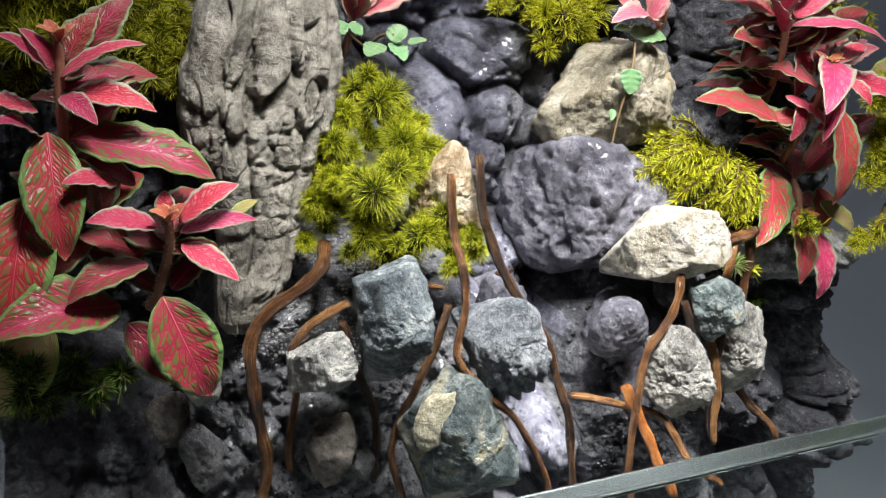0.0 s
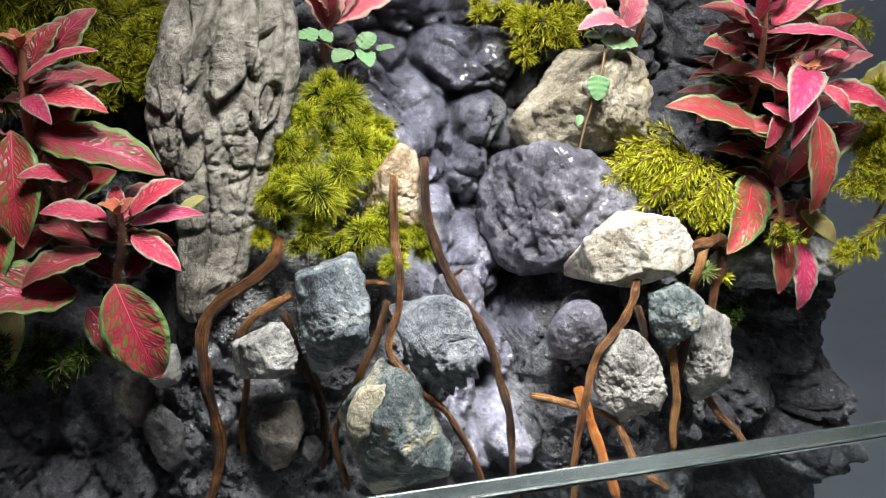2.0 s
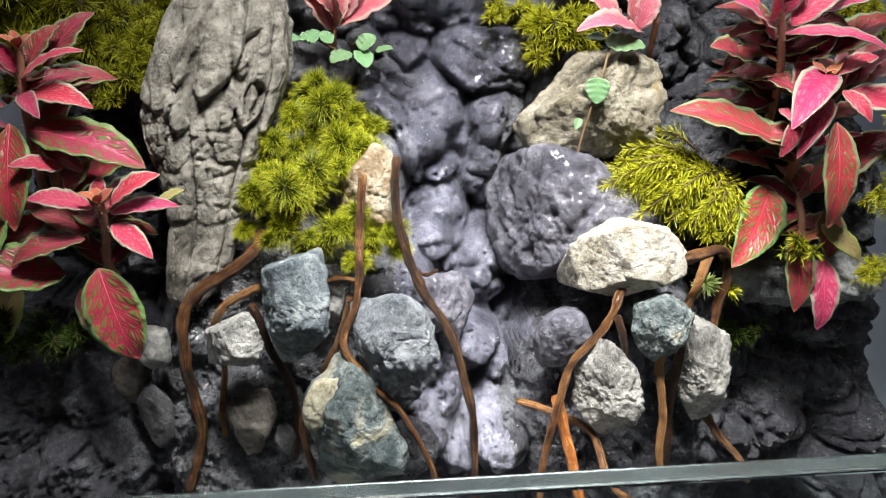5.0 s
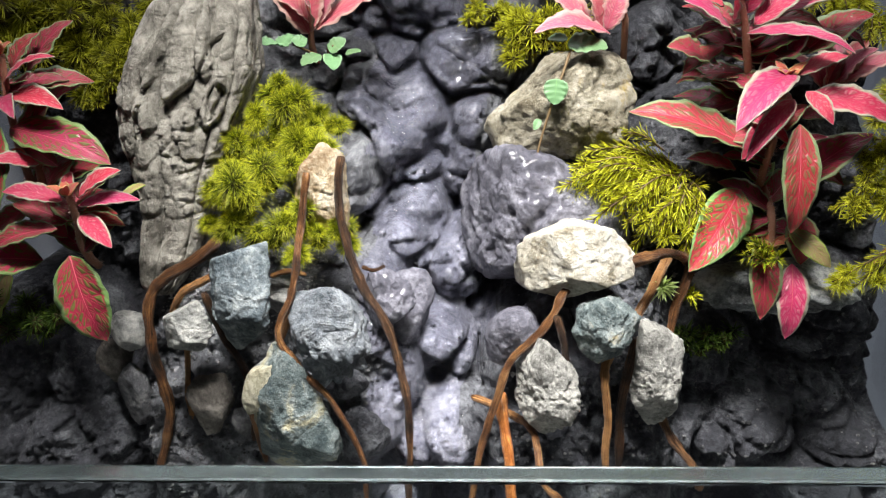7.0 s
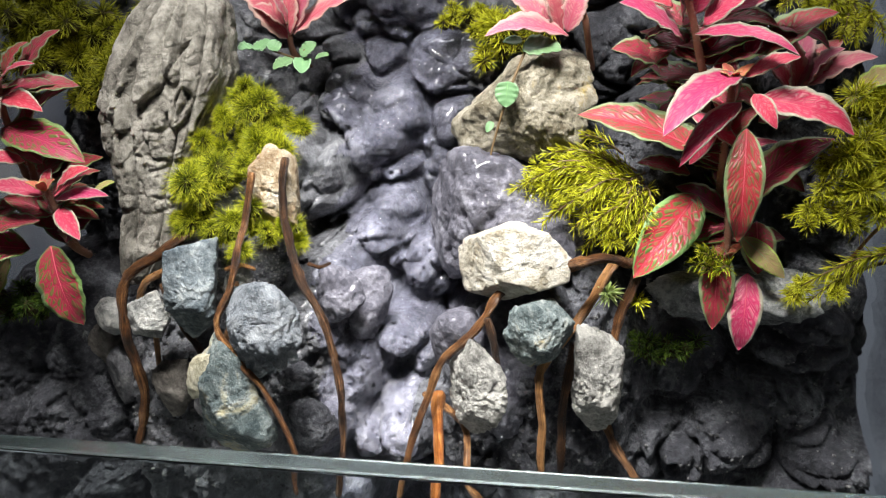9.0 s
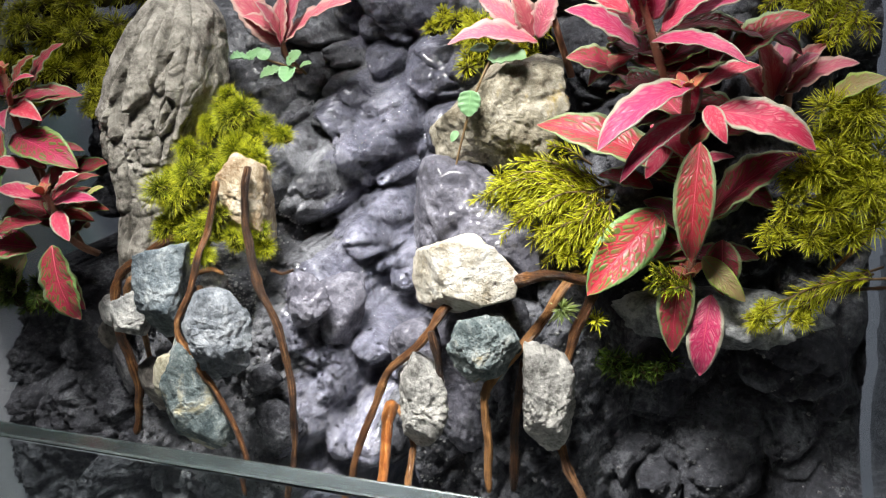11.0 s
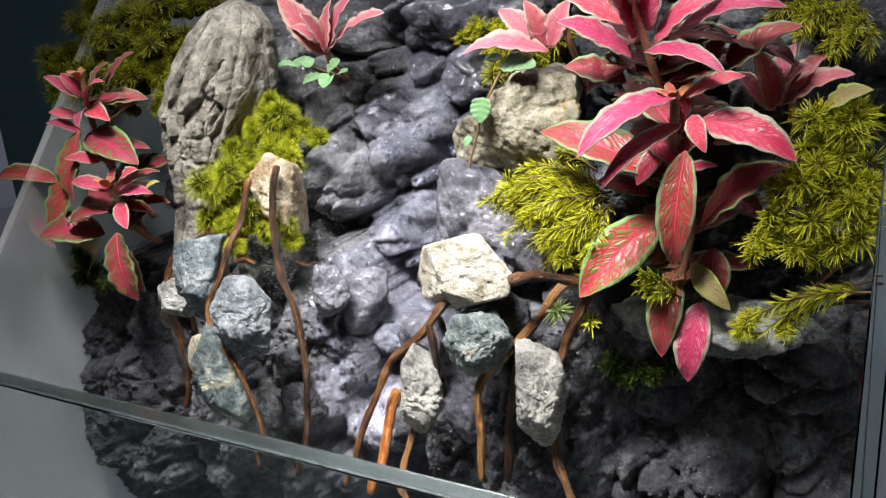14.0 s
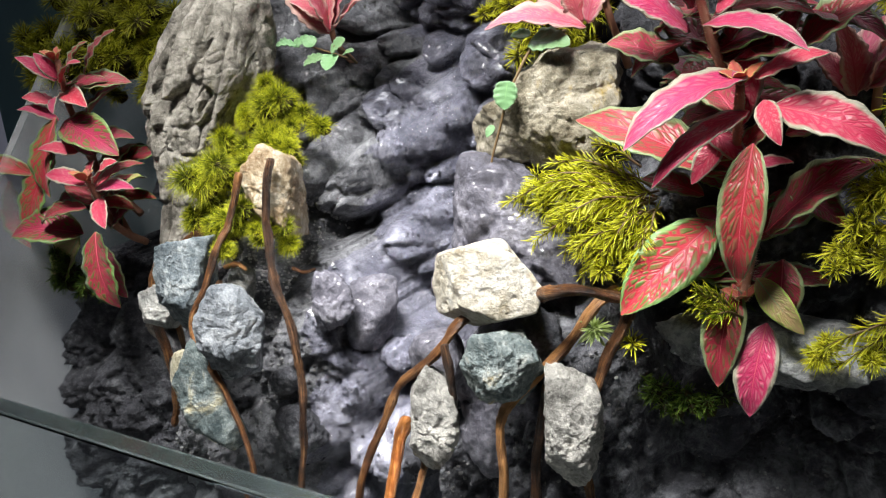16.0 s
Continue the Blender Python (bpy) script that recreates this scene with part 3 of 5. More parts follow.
def sprigs(label, lines, mat, seed, leaf=0.0075, step=0.00036, width=0.0005, name="moss_clump", jitter=2, spread=0.0035, stem=0.0009):
    """Feathery moss: stems with slivers all along, like small fir twigs."""
    rng = random.Random(seed)
    verts, faces, sv, sf = [], [], [], []
    for a0, b0 in lines:
        for rep in range(jitter):
            off = Vector((rng.gauss(0, 1), rng.gauss(0, 1), rng.gauss(0, 1))) * spread * (1 if rep else 0)
            a, b = Vector(a0) + off * 0.5, Vector(b0) + off
            mid = (a + b) / 2 + Vector((0, -0.1, 0.14)) * (b - a).length
            path = smooth_path([a, mid, b], 8)
            v, f = tube(path, stem / 2, seed + rep, 5, 0.1, (1.2, 0.5))
            n = len(sv)
            sv += v
            sf += [[n + i for i in q] for q in f]
            total = (b - a).length * 1.1
            n_leaf = int(total / step)
            for i in range(n_leaf):
                s = 0.15 + 0.85 * (i + rng.random()) / n_leaf
                k = min(int(s * (len(path) - 1)), len(path) - 2)
                p = path[k].lerp(path[k + 1], s * (len(path) - 1) - k)
                d = (path[k + 1] - path[k]).normalized()
                rad = Vector((rng.gauss(0, 1), rng.gauss(0, 1), rng.gauss(0, 1)))
                rad = (rad - d * rad.dot(d)).normalized()
                dd = (d * rng.uniform(0.5, 1.5) * (1.25 - 0.6 * s) + rad * rng.uniform(0.5, 1.1)).normalized()
                blade(verts, faces, p, dd, leaf * rng.uniform(0.6, 1.1) * (1.15 - 0.5 * s), width, rng.uniform(0, 0.3), rng)
    top = new(name, None)
    top.location = lines[0][0]
    tagged(top, label, "moss", kind="stuff")
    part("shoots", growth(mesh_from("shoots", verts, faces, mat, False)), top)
    part("stalks", mesh_from("stalks", sv, sf, M["vine"]), top, "thin brown moss stalks")
    return top


# ---- the glass tank and the room ----
X0, X1, YB, RIM = -0.214, 0.178, 0.225, 0.172
tank = empty("glass_tank", (0, 0.1, 0), "open glass tank with ground green rim holding a planted rockery", "tank")


def box(lo, hi, bevel=0.0006):
    bm = bmesh.new()
    bmesh.ops.create_cube(bm, size=1)
    for v in bm.verts:
        v.co = Vector([lo[i] + (v.co[i] + 0.5) * (hi[i] - lo[i]) for i in range(3)])
    if bevel:
        bmesh.ops.bevel(bm, geom=bm.edges[:], offset=bevel, segments=2, affect="EDGES", profile=0.5)
    return bm


def box_mesh(name, lo, hi, mat, bevel=0.0006):
    bm = box(lo, hi, bevel)
    me = bpy.data.meshes.new(name)
    bm.to_mesh(me)
    bm.free()
    me.materials.append(mat)
    return me


TOP = 0.42
for nm, lo, hi in (("front_pane", (X0 - 0.006, -0.008, 0.0), (X1 + 0.006, 0.0, RIM - 0.0015)),
                   ("back_pane", (X0 - 0.006, YB + 0.0005, 0.0), (X1 + 0.006, YB + 0.0065, TOP))):
    pane = part(nm, box_mesh(nm, lo, hi, M["glass"]), tank)
    pane.visible_shadow = False
# the side panes are cut aslant, low in front and high behind
for nm, x, mat in (("left_pane", X0 - 0.006, M["fogged"]), ("right_pane", X1, M["glass"])):
    bm = box((x, 0.0005, 0.0), (x + 0.006, YB, 1.0), 0.0)
    for v in bm.verts:
        if v.co.z > 0.5:
            v.co.z = min(0.188 + 1.30 * v.co.y, TOP + 0.08)
    bmesh.ops.bevel(bm, geom=bm.edges[:], offset=0.0006, segments=2, affect="EDGES", profile=0.5)
    me = bpy.data.meshes.new(nm)
    bm.to_mesh(me)
    bm.free()
    me.materials.append(mat)
    part(nm, me, tank, "fogged glass side cut aslant" if x < 0 else "clear glass side cut aslant").visible_shadow = False
part("rim", box_mesh("rim", (X0 - 0.006, -0.008, RIM - 0.0013), (X1 + 0.006, 0.0, RIM), M["edge"], 0.0005), tank, "ground pale green glass edge").visible_shadow = False
part("base", box_mesh("base", (X0 - 0.006, -0.008, -0.008), (X1 + 0.006, YB + 0.0065, -0.0005), M["glass"]), tank)

# floor, ceiling and south wall stay unseen; their dark paint cuts bounced light
for nm, lo, hi in (("floor", (-1.6, -1.6, -0.8), (1.6, 1.4, -0.75)), ("wall_north", (-1.6, 1.4, -0.8), (1.6, 1.45, 1.6)),
                   ("wall_south", (-1.6, -1.65, -0.8), (1.6, -1.6, 1.6)), ("wall_west", (-1.65, -1.6, -0.8), (-1.6, 1.4, 1.6)),
                   ("wall_east", (1.6, -1.6, -0.8), (1.65, 1.4, 1.6)), ("ceiling", (-1.6, -1.6, 1.6), (1.6, 1.4, 1.65))):
    tagged(new(nm, box_mesh(nm, lo, hi, M["low_bounce" if nm in ("floor", "ceiling", "wall_south") else "paint"], 0)), "plain grey painted " + nm.split("_")[0] + " of the room", nm.split("_")[0], kind="structure")
table = new("table", box_mesh("table", (-1.5, -0.5, -0.05), (1.5, 1.3, -0.0085), M["table"], 0.003))
tagged(new("backdrop", box_mesh("backdrop", (-0.97, 0.5, -0.0085), (-0.62, 0.53, 0.95), M["film"], 0.004)), "dark teal board standing behind the tank", "board", kind="structure")
tagged(table, "plain grey table under the glass tank", "table", kind="structure")

# ---- the modelled rock wall ----
# ellipsoid swellings: x, z, half width, half height, front y, depth
WALL_BACK = [(-0.079, 0.276, 0.035, 0.03, 0.138, 0.04), (-0.004, 0.275, 0.03, 0.022, 0.158, 0.04), (-0.05, 0.308, 0.035, 0.022, 0.165, 0.04),
             (0.01, 0.308, 0.03, 0.02, 0.165, 0.04), (-0.045, 0.25, 0.022, 0.02, 0.148, 0.03), (-0.03, 0.226, 0.022, 0.02, 0.134, 0.03),
             (-0.045, 0.205, 0.02, 0.02, 0.118, 0.03), (-0.015, 0.20, 0.02, 0.022, 0.122, 0.03), (-0.07, 0.245, 0.03, 0.035, 0.112, 0.05),
             (-0.10, 0.30, 0.03, 0.03, 0.15, 0.04), (0.06, 0.29, 0.05, 0.05, 0.145, 0.05), (0.12, 0.27, 0.06, 0.06, 0.135, 0.06)]
WALL_LOW = [(-0.03, 0.165, 0.022, 0.018, 0.084, 0.03), (-0.028, 0.14, 0.028, 0.02, 0.066, 0.03), (-0.05, 0.13, 0.02, 0.025, 0.055, 0.03),
            (-0.18, 0.16, 0.03, 0.03, 0.098, 0.03), (-0.2, 0.125, 0.03, 0.025, 0.09, 0.03), (-0.165, 0.13, 0.022, 0.025, 0.085, 0.03),
            (0.10, 0.15, 0.03, 0.03, 0.112, 0.03), (0.14, 0.17, 0.035, 0.02, 0.112, 0.03), (0.13, 0.13, 0.035, 0.025, 0.10, 0.03),
            (0.09, 0.12, 0.025, 0.02, 0.092, 0.03), (0.16, 0.10, 0.03, 0.03, 0.095, 0.03)]
ISLES = [(-0.205, 0.12, 0.055, 0.085, 0.056, 0.05), (-0.105, 0.135, 0.062, 0.100, 0.056, 0.07), (-0.06, 0.135, 0.034, 0.082, 0.052, 0.05), (0.045, 0.13, 0.042, 0.088, 0.066, 0.06),
         (0.012, 0.13, 0.022, 0.06, 0.070, 0.05), (-0.15, 0.25, 0.07, 0.09, 0.115, 0.07), (0.11, 0.235, 0.07, 0.05, 0.112, 0.06),
         (0.045, 0.225, 0.04, 0.04, 0.108, 0.05)]


def wall_depth(x, z):
    y = 0.128 + 0.30 * max(0.0, z - 0.17) + 0.9 * max(0.0, z - 0.30)
    isle = 0.0
    for n, (cx, cz, rx, rz, front, deep) in enumerate(WALL_BACK + WALL_LOW + ISLES):
        u = ((x - cx) / rx) ** 2 + ((z - cz) / rz) ** 2
        if u < 1:
            e = front + deep * (1 - math.sqrt(1 - u))
            h = max(0.0, 0.006 - abs(y - e)) / 0.006
            if n >= len(WALL_BACK) + len(WALL_LOW):
                isle = max(isle * (e > y), min(1.0, max(0.0, (y - e) / 0.006 + 0.5)))
            elif e < y:
                isle = 0.0
            y = min(y, e) - h * h * 0.0015
    return min(y, YB - 0.004), isle


def rock_wall():
    nx, nz = 330, 320
    verts, kinds = [], []
    for j in range(nz):
        z = 0.004 + (0.385 - 0.004) * j / (nz - 1)
        for i in range(nx):
            x = -0.2135 + 0.3895 * i / (nx - 1)
            y, isle = wall_depth(x, z)
            p = Vector((x, y * 0.7, z))
            w = p + 0.006 * noise.noise_vector(p * 45)
            f1, f2 = noise.voronoi(w * 27 + Vector((3, 0, 1)))[0][:2]
            g1, g2 = noise.voronoi(w * 75 + Vector((1, 5, 2)))[0][:2]
            soft = 1 - 0.62 * isle
            y -= isle * (0.0022 * fbm(p * 420, 3, 0.7) + 0.0018 * noise.noise(p * 170))
            h1, h2 = noise.voronoi(w * 52 + Vector((7, 2, 4)))[0][:2]
            y -= soft * 0.008 * (0.5 - h1 * h1 * 1.4) - soft * 0.003 * max(0.0, 0.1 - (h2 - h1)) / 0.1
            y -= soft * 0.020 * (0.5 - f1 * f1 * 1.4) + 0.0022 * (0.5 - g1) + 0.0045 * fbm(p * 60, 3, 0.5) + 0.0013 * fbm(p * 300, 4, 0.65)
            y += soft * 0.010 * max(0.0, 0.12 - (f2 - f1)) / 0.12 + 0.0008 * max(0.0, 0.2 - (g2 - g1)) / 0.2
            y += 0.005 * max(0.0, noise.noise(p * 110) - 0.36) / 0.2
            verts.append((x, min(y, YB - 0.002), z))
            centre = -0.03 + 0.02 * noise.noise(Vector((z * 30, 0, 0)))
            wet = abs(x - centre) < 0.024 + 0.2 * max(0, z - 0.25) + 0.014 * noise.noise(p * 60) and z < 0.34
            # 2: pale crust on the left isle, and haze painted on the upper wall
            kinds.append(1 if wet else 2 if (isle > 0.4 and -0.15 < x + 0.012 * noise.noise(p * 50) < -0.035) or (z > 0.205 and -0.115 < x < 0.03) else 0)
    faces = [[j * nx + i, j * nx + i + 1, (j + 1) * nx + i + 1, (j + 1) * nx + i] for j in range(nz - 1) for i in range(nx - 1)]
    me = mesh_from("rock_wall", verts, faces, M["wall"])
    me.materials.append(M["wet"])
    me.materials.append(M["crust_haze"])
    me.polygons.foreach_set("material_index", [kinds[f[0]] for f in faces])
    ob = new("rock_wall", me)
    return tagged(ob, "grey sculpted mortar rockery wall with a wet waterfall channel", "rock wall", kind="structure")


WALL = rock_wall()


def stream():
    """A thin sheet of running water over the channel, smoothed over the stones beneath."""
    nx = 330
    nz = 320
    y = np.array([v.co.y for v in WALL.data.vertices]).reshape(nz, nx)
    for _ in range(7):
        y = np.minimum(y, (np.roll(y, 1, 0) + np.roll(y, -1, 0) + np.roll(y, 1, 1) + np.roll(y, -1, 1)) / 4 + 0.0006)
    rows = range(96, 262)
    wide = 34
    verts, faces = [], []
    for n, j in enumerate(rows):
        z = 0.004 + 0.381 * j / (nz - 1)
        mid = -0.031 + 0.010 * noise.noise(Vector((z * 28, 4, 0))) + 0.07 * max(0, 0.20 - z) * 0.3
        half = 0.016 + 0.006 * noise.noise(Vector((z * 40, 9, 0))) + 0.10 * max(0, 0.19 - z)
        for i in range(wide):
            x = mid + half * (2 * i / (wide - 1) - 1)
            c = (x + 0.2135) / 0.3895 * (nx - 1)
            c0 = int(c)
            d = y[j, c0] * (1 - c + c0) + y[j, c0 + 1] * (c - c0)
            edge = 1 - abs(2 * i / (wide - 1) - 1) ** 3
            ripple = 0.0010 * noise.noise(Vector((x * 260, 0, z * 110))) + 0.0005 * noise.noise(Vector((x * 600, 3, z * 300)))
            verts.append((x, d - 0.0016 * edge + 0.0008 - ripple, z))
        if n:
            for i in range(wide - 1):
                a = (n - 1) * wide + i
                faces.append([a, a + 1, a + wide + 1, a + wide])
    ob = new("water_stream", mesh_from("water_stream", verts, faces, M["water"]))
    ob.visible_shadow = False
    return tagged(ob, "thin clear water running down the grey channel", "water", kind="structure")


stream()


def gravel(label, box_x, box_z, count, mats, seed, small=0.0004, large=0.0013):
    """Loose grains lying in the roughness of the mortar."""
    rng = random.Random(seed)
    sp, sf = sphere(1)
    spots = [v.co for v in WALL.data.vertices if box_x[0] < v.co.x < box_x[1] and box_z[0] < v.co.z < box_z[1]]
    verts, faces = [], []
    for c in rng.sample(spots, min(count, len(spots))):
        r = rng.uniform(small, large) * rng.uniform(0.6, 1.0)
        n = len(verts)
        q = Vector((rng.uniform(0.6, 1.2), rng.uniform(0.6, 1.2), rng.uniform(0.5, 1.0)))
        for p in sp:
            v = Vector(p)
            verts.append(c + Vector((v.x * q.x, v.y * q.y, v.z * q.z)) * r * (1 + 0.3 * noise.noise(v * 1.5 + c * 900)))
        faces += [[n + i for i in f] for f in sf]
    ob = new("gravel", mesh_from("gravel", verts, faces, mats, False))
    return tagged(ob, label, "gravel", kind="stuff")


gravel("pale grey mortar grains below the tall stone", (-0.14, -0.07), (0.19, 0.236), 1700, M["grain"], 1)
gravel("dark and pale grains on the mortar foot", (-0.15, -0.05), (0.12, 0.19), 900, M["grain_dark"], 2)
gravel("pale grains on the mortar under the white stone", (0.0, 0.085), (0.12, 0.215), 800, M["grain_dark"], 3)
gravel("small grains in the shaded rock wall", (0.09, 0.17), (0.11, 0.2), 350, M["grain_dark"], 4)


gravel("clear water drops splashing in the channel", (-0.055, 0.0), (0.135, 0.27), 420, M["drop"], 7, 0.0005, 0.0014).name = "water_drops"

# ---- the tall stone ----
def pillar():
    prof = [(0.2045, -0.1365, 0.0050, 0.073), (0.209, -0.1360, 0.0090, 0.074), (0.220, -0.1320, 0.0125, 0.075), (0.232, -0.1285, 0.0140, 0.078), (0.245, -0.1265, 0.0160, 0.081),
            (0.257, -0.1265, 0.0195, 0.084), (0.268, -0.1255, 0.0245, 0.088), (0.278, -0.1245, 0.0268, 0.091), (0.292, -0.1205, 0.0278, 0.096), (0.308, -0.1175, 0.0250, 0.101),
            (0.320, -0.1155, 0.0205, 0.105), (0.330, -0.1145, 0.0125, 0.108), (0.3345, -0.1145, 0.002, 0.109)]
    nz, na = 330, 330
    zs = [p[0] for p in prof]
    sh = Vector((9, 4, 2))

    HEAD = (-1.01, -0.46, -0.22, 0.20, 0.42, 0.82, 1.01)
    SLAB = (-1.01, -0.22, 0.66, 1.01)

    def dent(g, wide):
        return max(0.0, 1 - abs(g) / wide) ** 1.4

    verts = []
    for j in range(nz):
        z = zs[0] + (zs[-1] - zs[0]) * j / (nz - 1)
        cx, hw, cy = (float(np.interp(z, zs, [p[n] for p in prof])) for n in (1, 2, 3))
        for i in range(na):
            a = 2 * math.pi * i / na
            c, s = math.cos(a), math.sin(a)
            ex, ey = math.copysign(abs(c) ** 0.8, c), math.copysign(abs(s) ** 0.8, s)
            q = Vector((ex * hw, ey * 0.02, z))
            wig = noise.noise(q * 70 + sh)
            # the head is parted by clefts into rounded lobes that overhang two slabs
            u = ex + 0.09 * noise.noise(Vector((ex * 1.5, 3, z * 48))) + 0.035 * wig
            n = sum(u > e for e in HEAD[1:-1])
            mid, half = (HEAD[n] + HEAD[n + 1]) / 2, (HEAD[n + 1] - HEAD[n]) / 2
            bow = math.sqrt(max(0.0, 1 - ((u - mid) / half) ** 2))
            swell = 1 + 0.5 * noise.noise(Vector((n * 3.1, 0, z * 75))) + 0.25 * noise.noise(Vector((n * 5.1, 4, z * 170)))
            split = z - (0.2800, 0.2705, 0.2830, 0.2900, 0.2745, 0.268)[n] - 0.006 * noise.noise(Vector((ex * 2.6, 7, 1))) - 0.003 * (1 - bow) - 0.0015 * wig
            head = 1 / (1 + math.exp(-split / 0.0007))
            m = sum(u > e for e in SLAB[1:-1])
            mid, half = (SLAB[m] + SLAB[m + 1]) / 2, (SLAB[m + 1] - SLAB[m]) / 2
            flat = max(0.0, 1 - ((u - mid) / half) ** 8) ** 0.5
            k = head * (0.0016 + 0.0060 * swell * (bow - 0.85)) + (1 - head) * (0.0058 * (flat - 0.9) - 0.0014 * (m == 1))
            w = q + 0.0035 * noise.noise_vector(q * 80)
            dist, cells = noise.voronoi(Vector((w.x * 88, w.y * 60, w.z * 24)) + sh)
            k += (0.35 + 0.65 * head) * (0.0020 * noise.cell(cells[0] * 9.7) - 0.0007 - 0.0048 * max(0.0, 1 - (dist[1] - dist[0]) / 0.085) * min(1.0, max(0.0, 0.35 + 1.6 * noise.noise(q * 62 + sh))))
            k -= 0.0022 * dent(split, 0.002) + (1 - head) * 0.003 * max(0.0, 1 + split / 0.012)
            # slabs: slanting creases on the right one, a foot that breaks away below
            for n, zc in enumerate((0.2705, 0.2615, 0.2535, 0.245, 0.2355, 0.224, 0.2145)):
                g = z - zc + 0.004 * ex * (1 if n % 2 else -1) - 0.0015 * noise.noise(Vector((ex * 4, n * 3, 0)))
                k -= (1 - head) * 0.0016 * dent(g, 0.0017) * max(0.0, 0.45 + ex + 0.8 * noise.noise(Vector((ex * 3, n * 5.3, 2))))
            k -= (1 - head) * 0.0022 * dent(z - 0.2395 - 0.004 * ex, 0.0028) * (ex < -0.15)
            k += 0.0010 * fbm(q * 130, 5, 0.6) + 0.0011 * noise.noise(q * 55 - sh)
            k -= 0.0007 * max(0.0, 0.10 - abs(noise.noise(q * 120 + sh))) / 0.10
            k += 0.0009 * (0.4 - noise.voronoi(q * 190 + sh)[0][0])
            fade = min(1.0, hw / 0.02)
            verts.append((cx + ex * (hw + 0.35 * k * fade), cy + 0.006 + ey * (min(hw, 0.027) * 0.80 + k * fade), z))
    faces = [[j * na + i, j * na + (i + 1) % na, (j + 1) * na + (i + 1) % na, (j + 1) * na + i] for j in range(nz - 1) for i in range(na)]
    faces += [list(range(na))[::-1], [(nz - 1) * na + i for i in range(na)]]
    ob = new("pillar_stone", mesh_from("pillar_stone", verts, faces, M["pillar"]))
    return tagged(ob, "tall creased beige limestone standing on the mortar", "stone")


pillar()

# ---- stones ----
cut_stone("blue-grey angular stone wedged above hanging roots", (-0.0921, 0.0431, 0.2155), ((0.91, 0.39, -0.16, 8.8), (-0.88, -0.45, 0.11, 8.8), (-0.99, 0.11, -0.10, 10.0), (-0.64, -0.57, -0.52, 11.1), (0.96, -0.26, -0.07, 11.6), (0.92, -0.07, 0.39, 13.9), (0.47, -0.46, -0.75, 14.1), (0.64, 0.00, -0.77, 14.2), (-0.26, 0.16, 0.95, 14.8)),
          M["teal"], 101, chips=0.09, rough=0.05)
cut_stone("small pale grey angular stone between roots", (-0.1141, 0.0465, 0.2024), ((0.78, 0.56, 0.28, 6.2), (-0.84, -0.54, -0.03, 6.8), (-0.44, 0.08, 0.89, 6.8), (0.83, 0.26, -0.49, 7.4), (-0.16, -0.43, -0.89, 8.1), (0.82, 0.14, 0.56, 9.6), (-1.00, 0.06, -0.01, 10.5), (0.98, -0.19, -0.09, 10.8)),
          M["pale"], 102, chips=0.10)
cut_stone("rounded slate-grey stone with fluted lower face", (-0.0574, 0.031, 0.2053), ((-0.92, 0.10, -0.37, 9.9), (0.75, 0.60, -0.27, 10.0), (0.94, -0.26, 0.22, 10.4), (-0.55, -0.77, -0.31, 10.4), (-0.69, -0.49, 0.53, 10.8), (0.54, 0.72, 0.43, 11.1), (-0.91, -0.41, 0.04, 11.4), (0.61, -0.54, -0.58, 12.1), (0.68, 0.06, 0.73, 12.8), (-0.09, 0.32, 0.94, 13.9), (0.33, -0.17, -0.93, 14.1), (-0.25, -0.40, -0.88, 14.6)),
          M["rough"], 103, flutes=17, rough=0.05, soft=16, chips=0.05, grow=1.2)
cut_stone("green-grey stone with ochre rim leaning on the mortar", (-0.0724, 0.0313, 0.175), ((0.58, 0.77, 0.26, 4.0), (-0.58, -0.79, -0.18, 10.3), (-0.89, -0.46, 0.01, 10.9), (0.94, -0.12, 0.33, 12.3), (-0.70, -0.54, 0.46, 13.6), (-0.95, 0.01, -0.32, 14.7), (0.65, 0.19, 0.73, 15.2), (0.91, -0.40, -0.13, 16.2), (-0.24, -0.59, -0.77, 16.4), (-0.65, 0.47, 0.59, 17.0), (0.63, 0.13, -0.77, 17.6)),
          M["green"], 104, chips=0.08, rough=0.05, grow=1.2)
# added piece that stands for the cream upper-left face of the green-grey stone
stone("cream face of the green-grey stone, added as a separate piece", (-0.0825, 0.0285, 0.1870), (0.0066, 0.0050, 0.0125), M["cream"], 131, planes=8, turn=24, chips=0.05)
stone("brown-grey stone set low in the mortar", (-0.1120, 0.0540, 0.1660), (0.0092, 0.0070, 0.0135), M["brown"], 105, planes=9)
stone("dark grey stone low beside a root", (-0.1530, 0.0780, 0.1590), (0.0081, 0.0065, 0.0143), M["dark"], 106, planes=9)
stone("brown-grey stone under the pink plant", (-0.1640, 0.0850, 0.1720), (0.0086, 0.0069, 0.0107), M["brown"], 107, planes=9)
stone("small dark stone between roots", (-0.1000, 0.0560, 0.1570), (0.0057, 0.0045, 0.0081), M["dark"], 108, planes=9)
stone("pale grey stone under the pink plant", (-0.1520, 0.0760, 0.1880), (0.0072, 0.0065, 0.0090), M["pale"], 109, planes=9)
stone("rough grey mortar lump beside the water channel", (-0.0520, 0.0560, 0.1530), (0.0108, 0.0097, 0.0114), M["wall"], 110, planes=18, soft=10, rough=0.1)
stone("large wet grey lump beside the water channel", (-0.0400, 0.0900, 0.1890), (0.0159, 0.0143, 0.0200), M["damp"], 111, planes=18, soft=9, rough=0.06, pits=0.05, chips=0.05)
stone("small pale grey stone behind a root", (-0.0820, 0.0640, 0.2090), (0.0063, 0.0050, 0.0095), M["pale"], 112, planes=9)
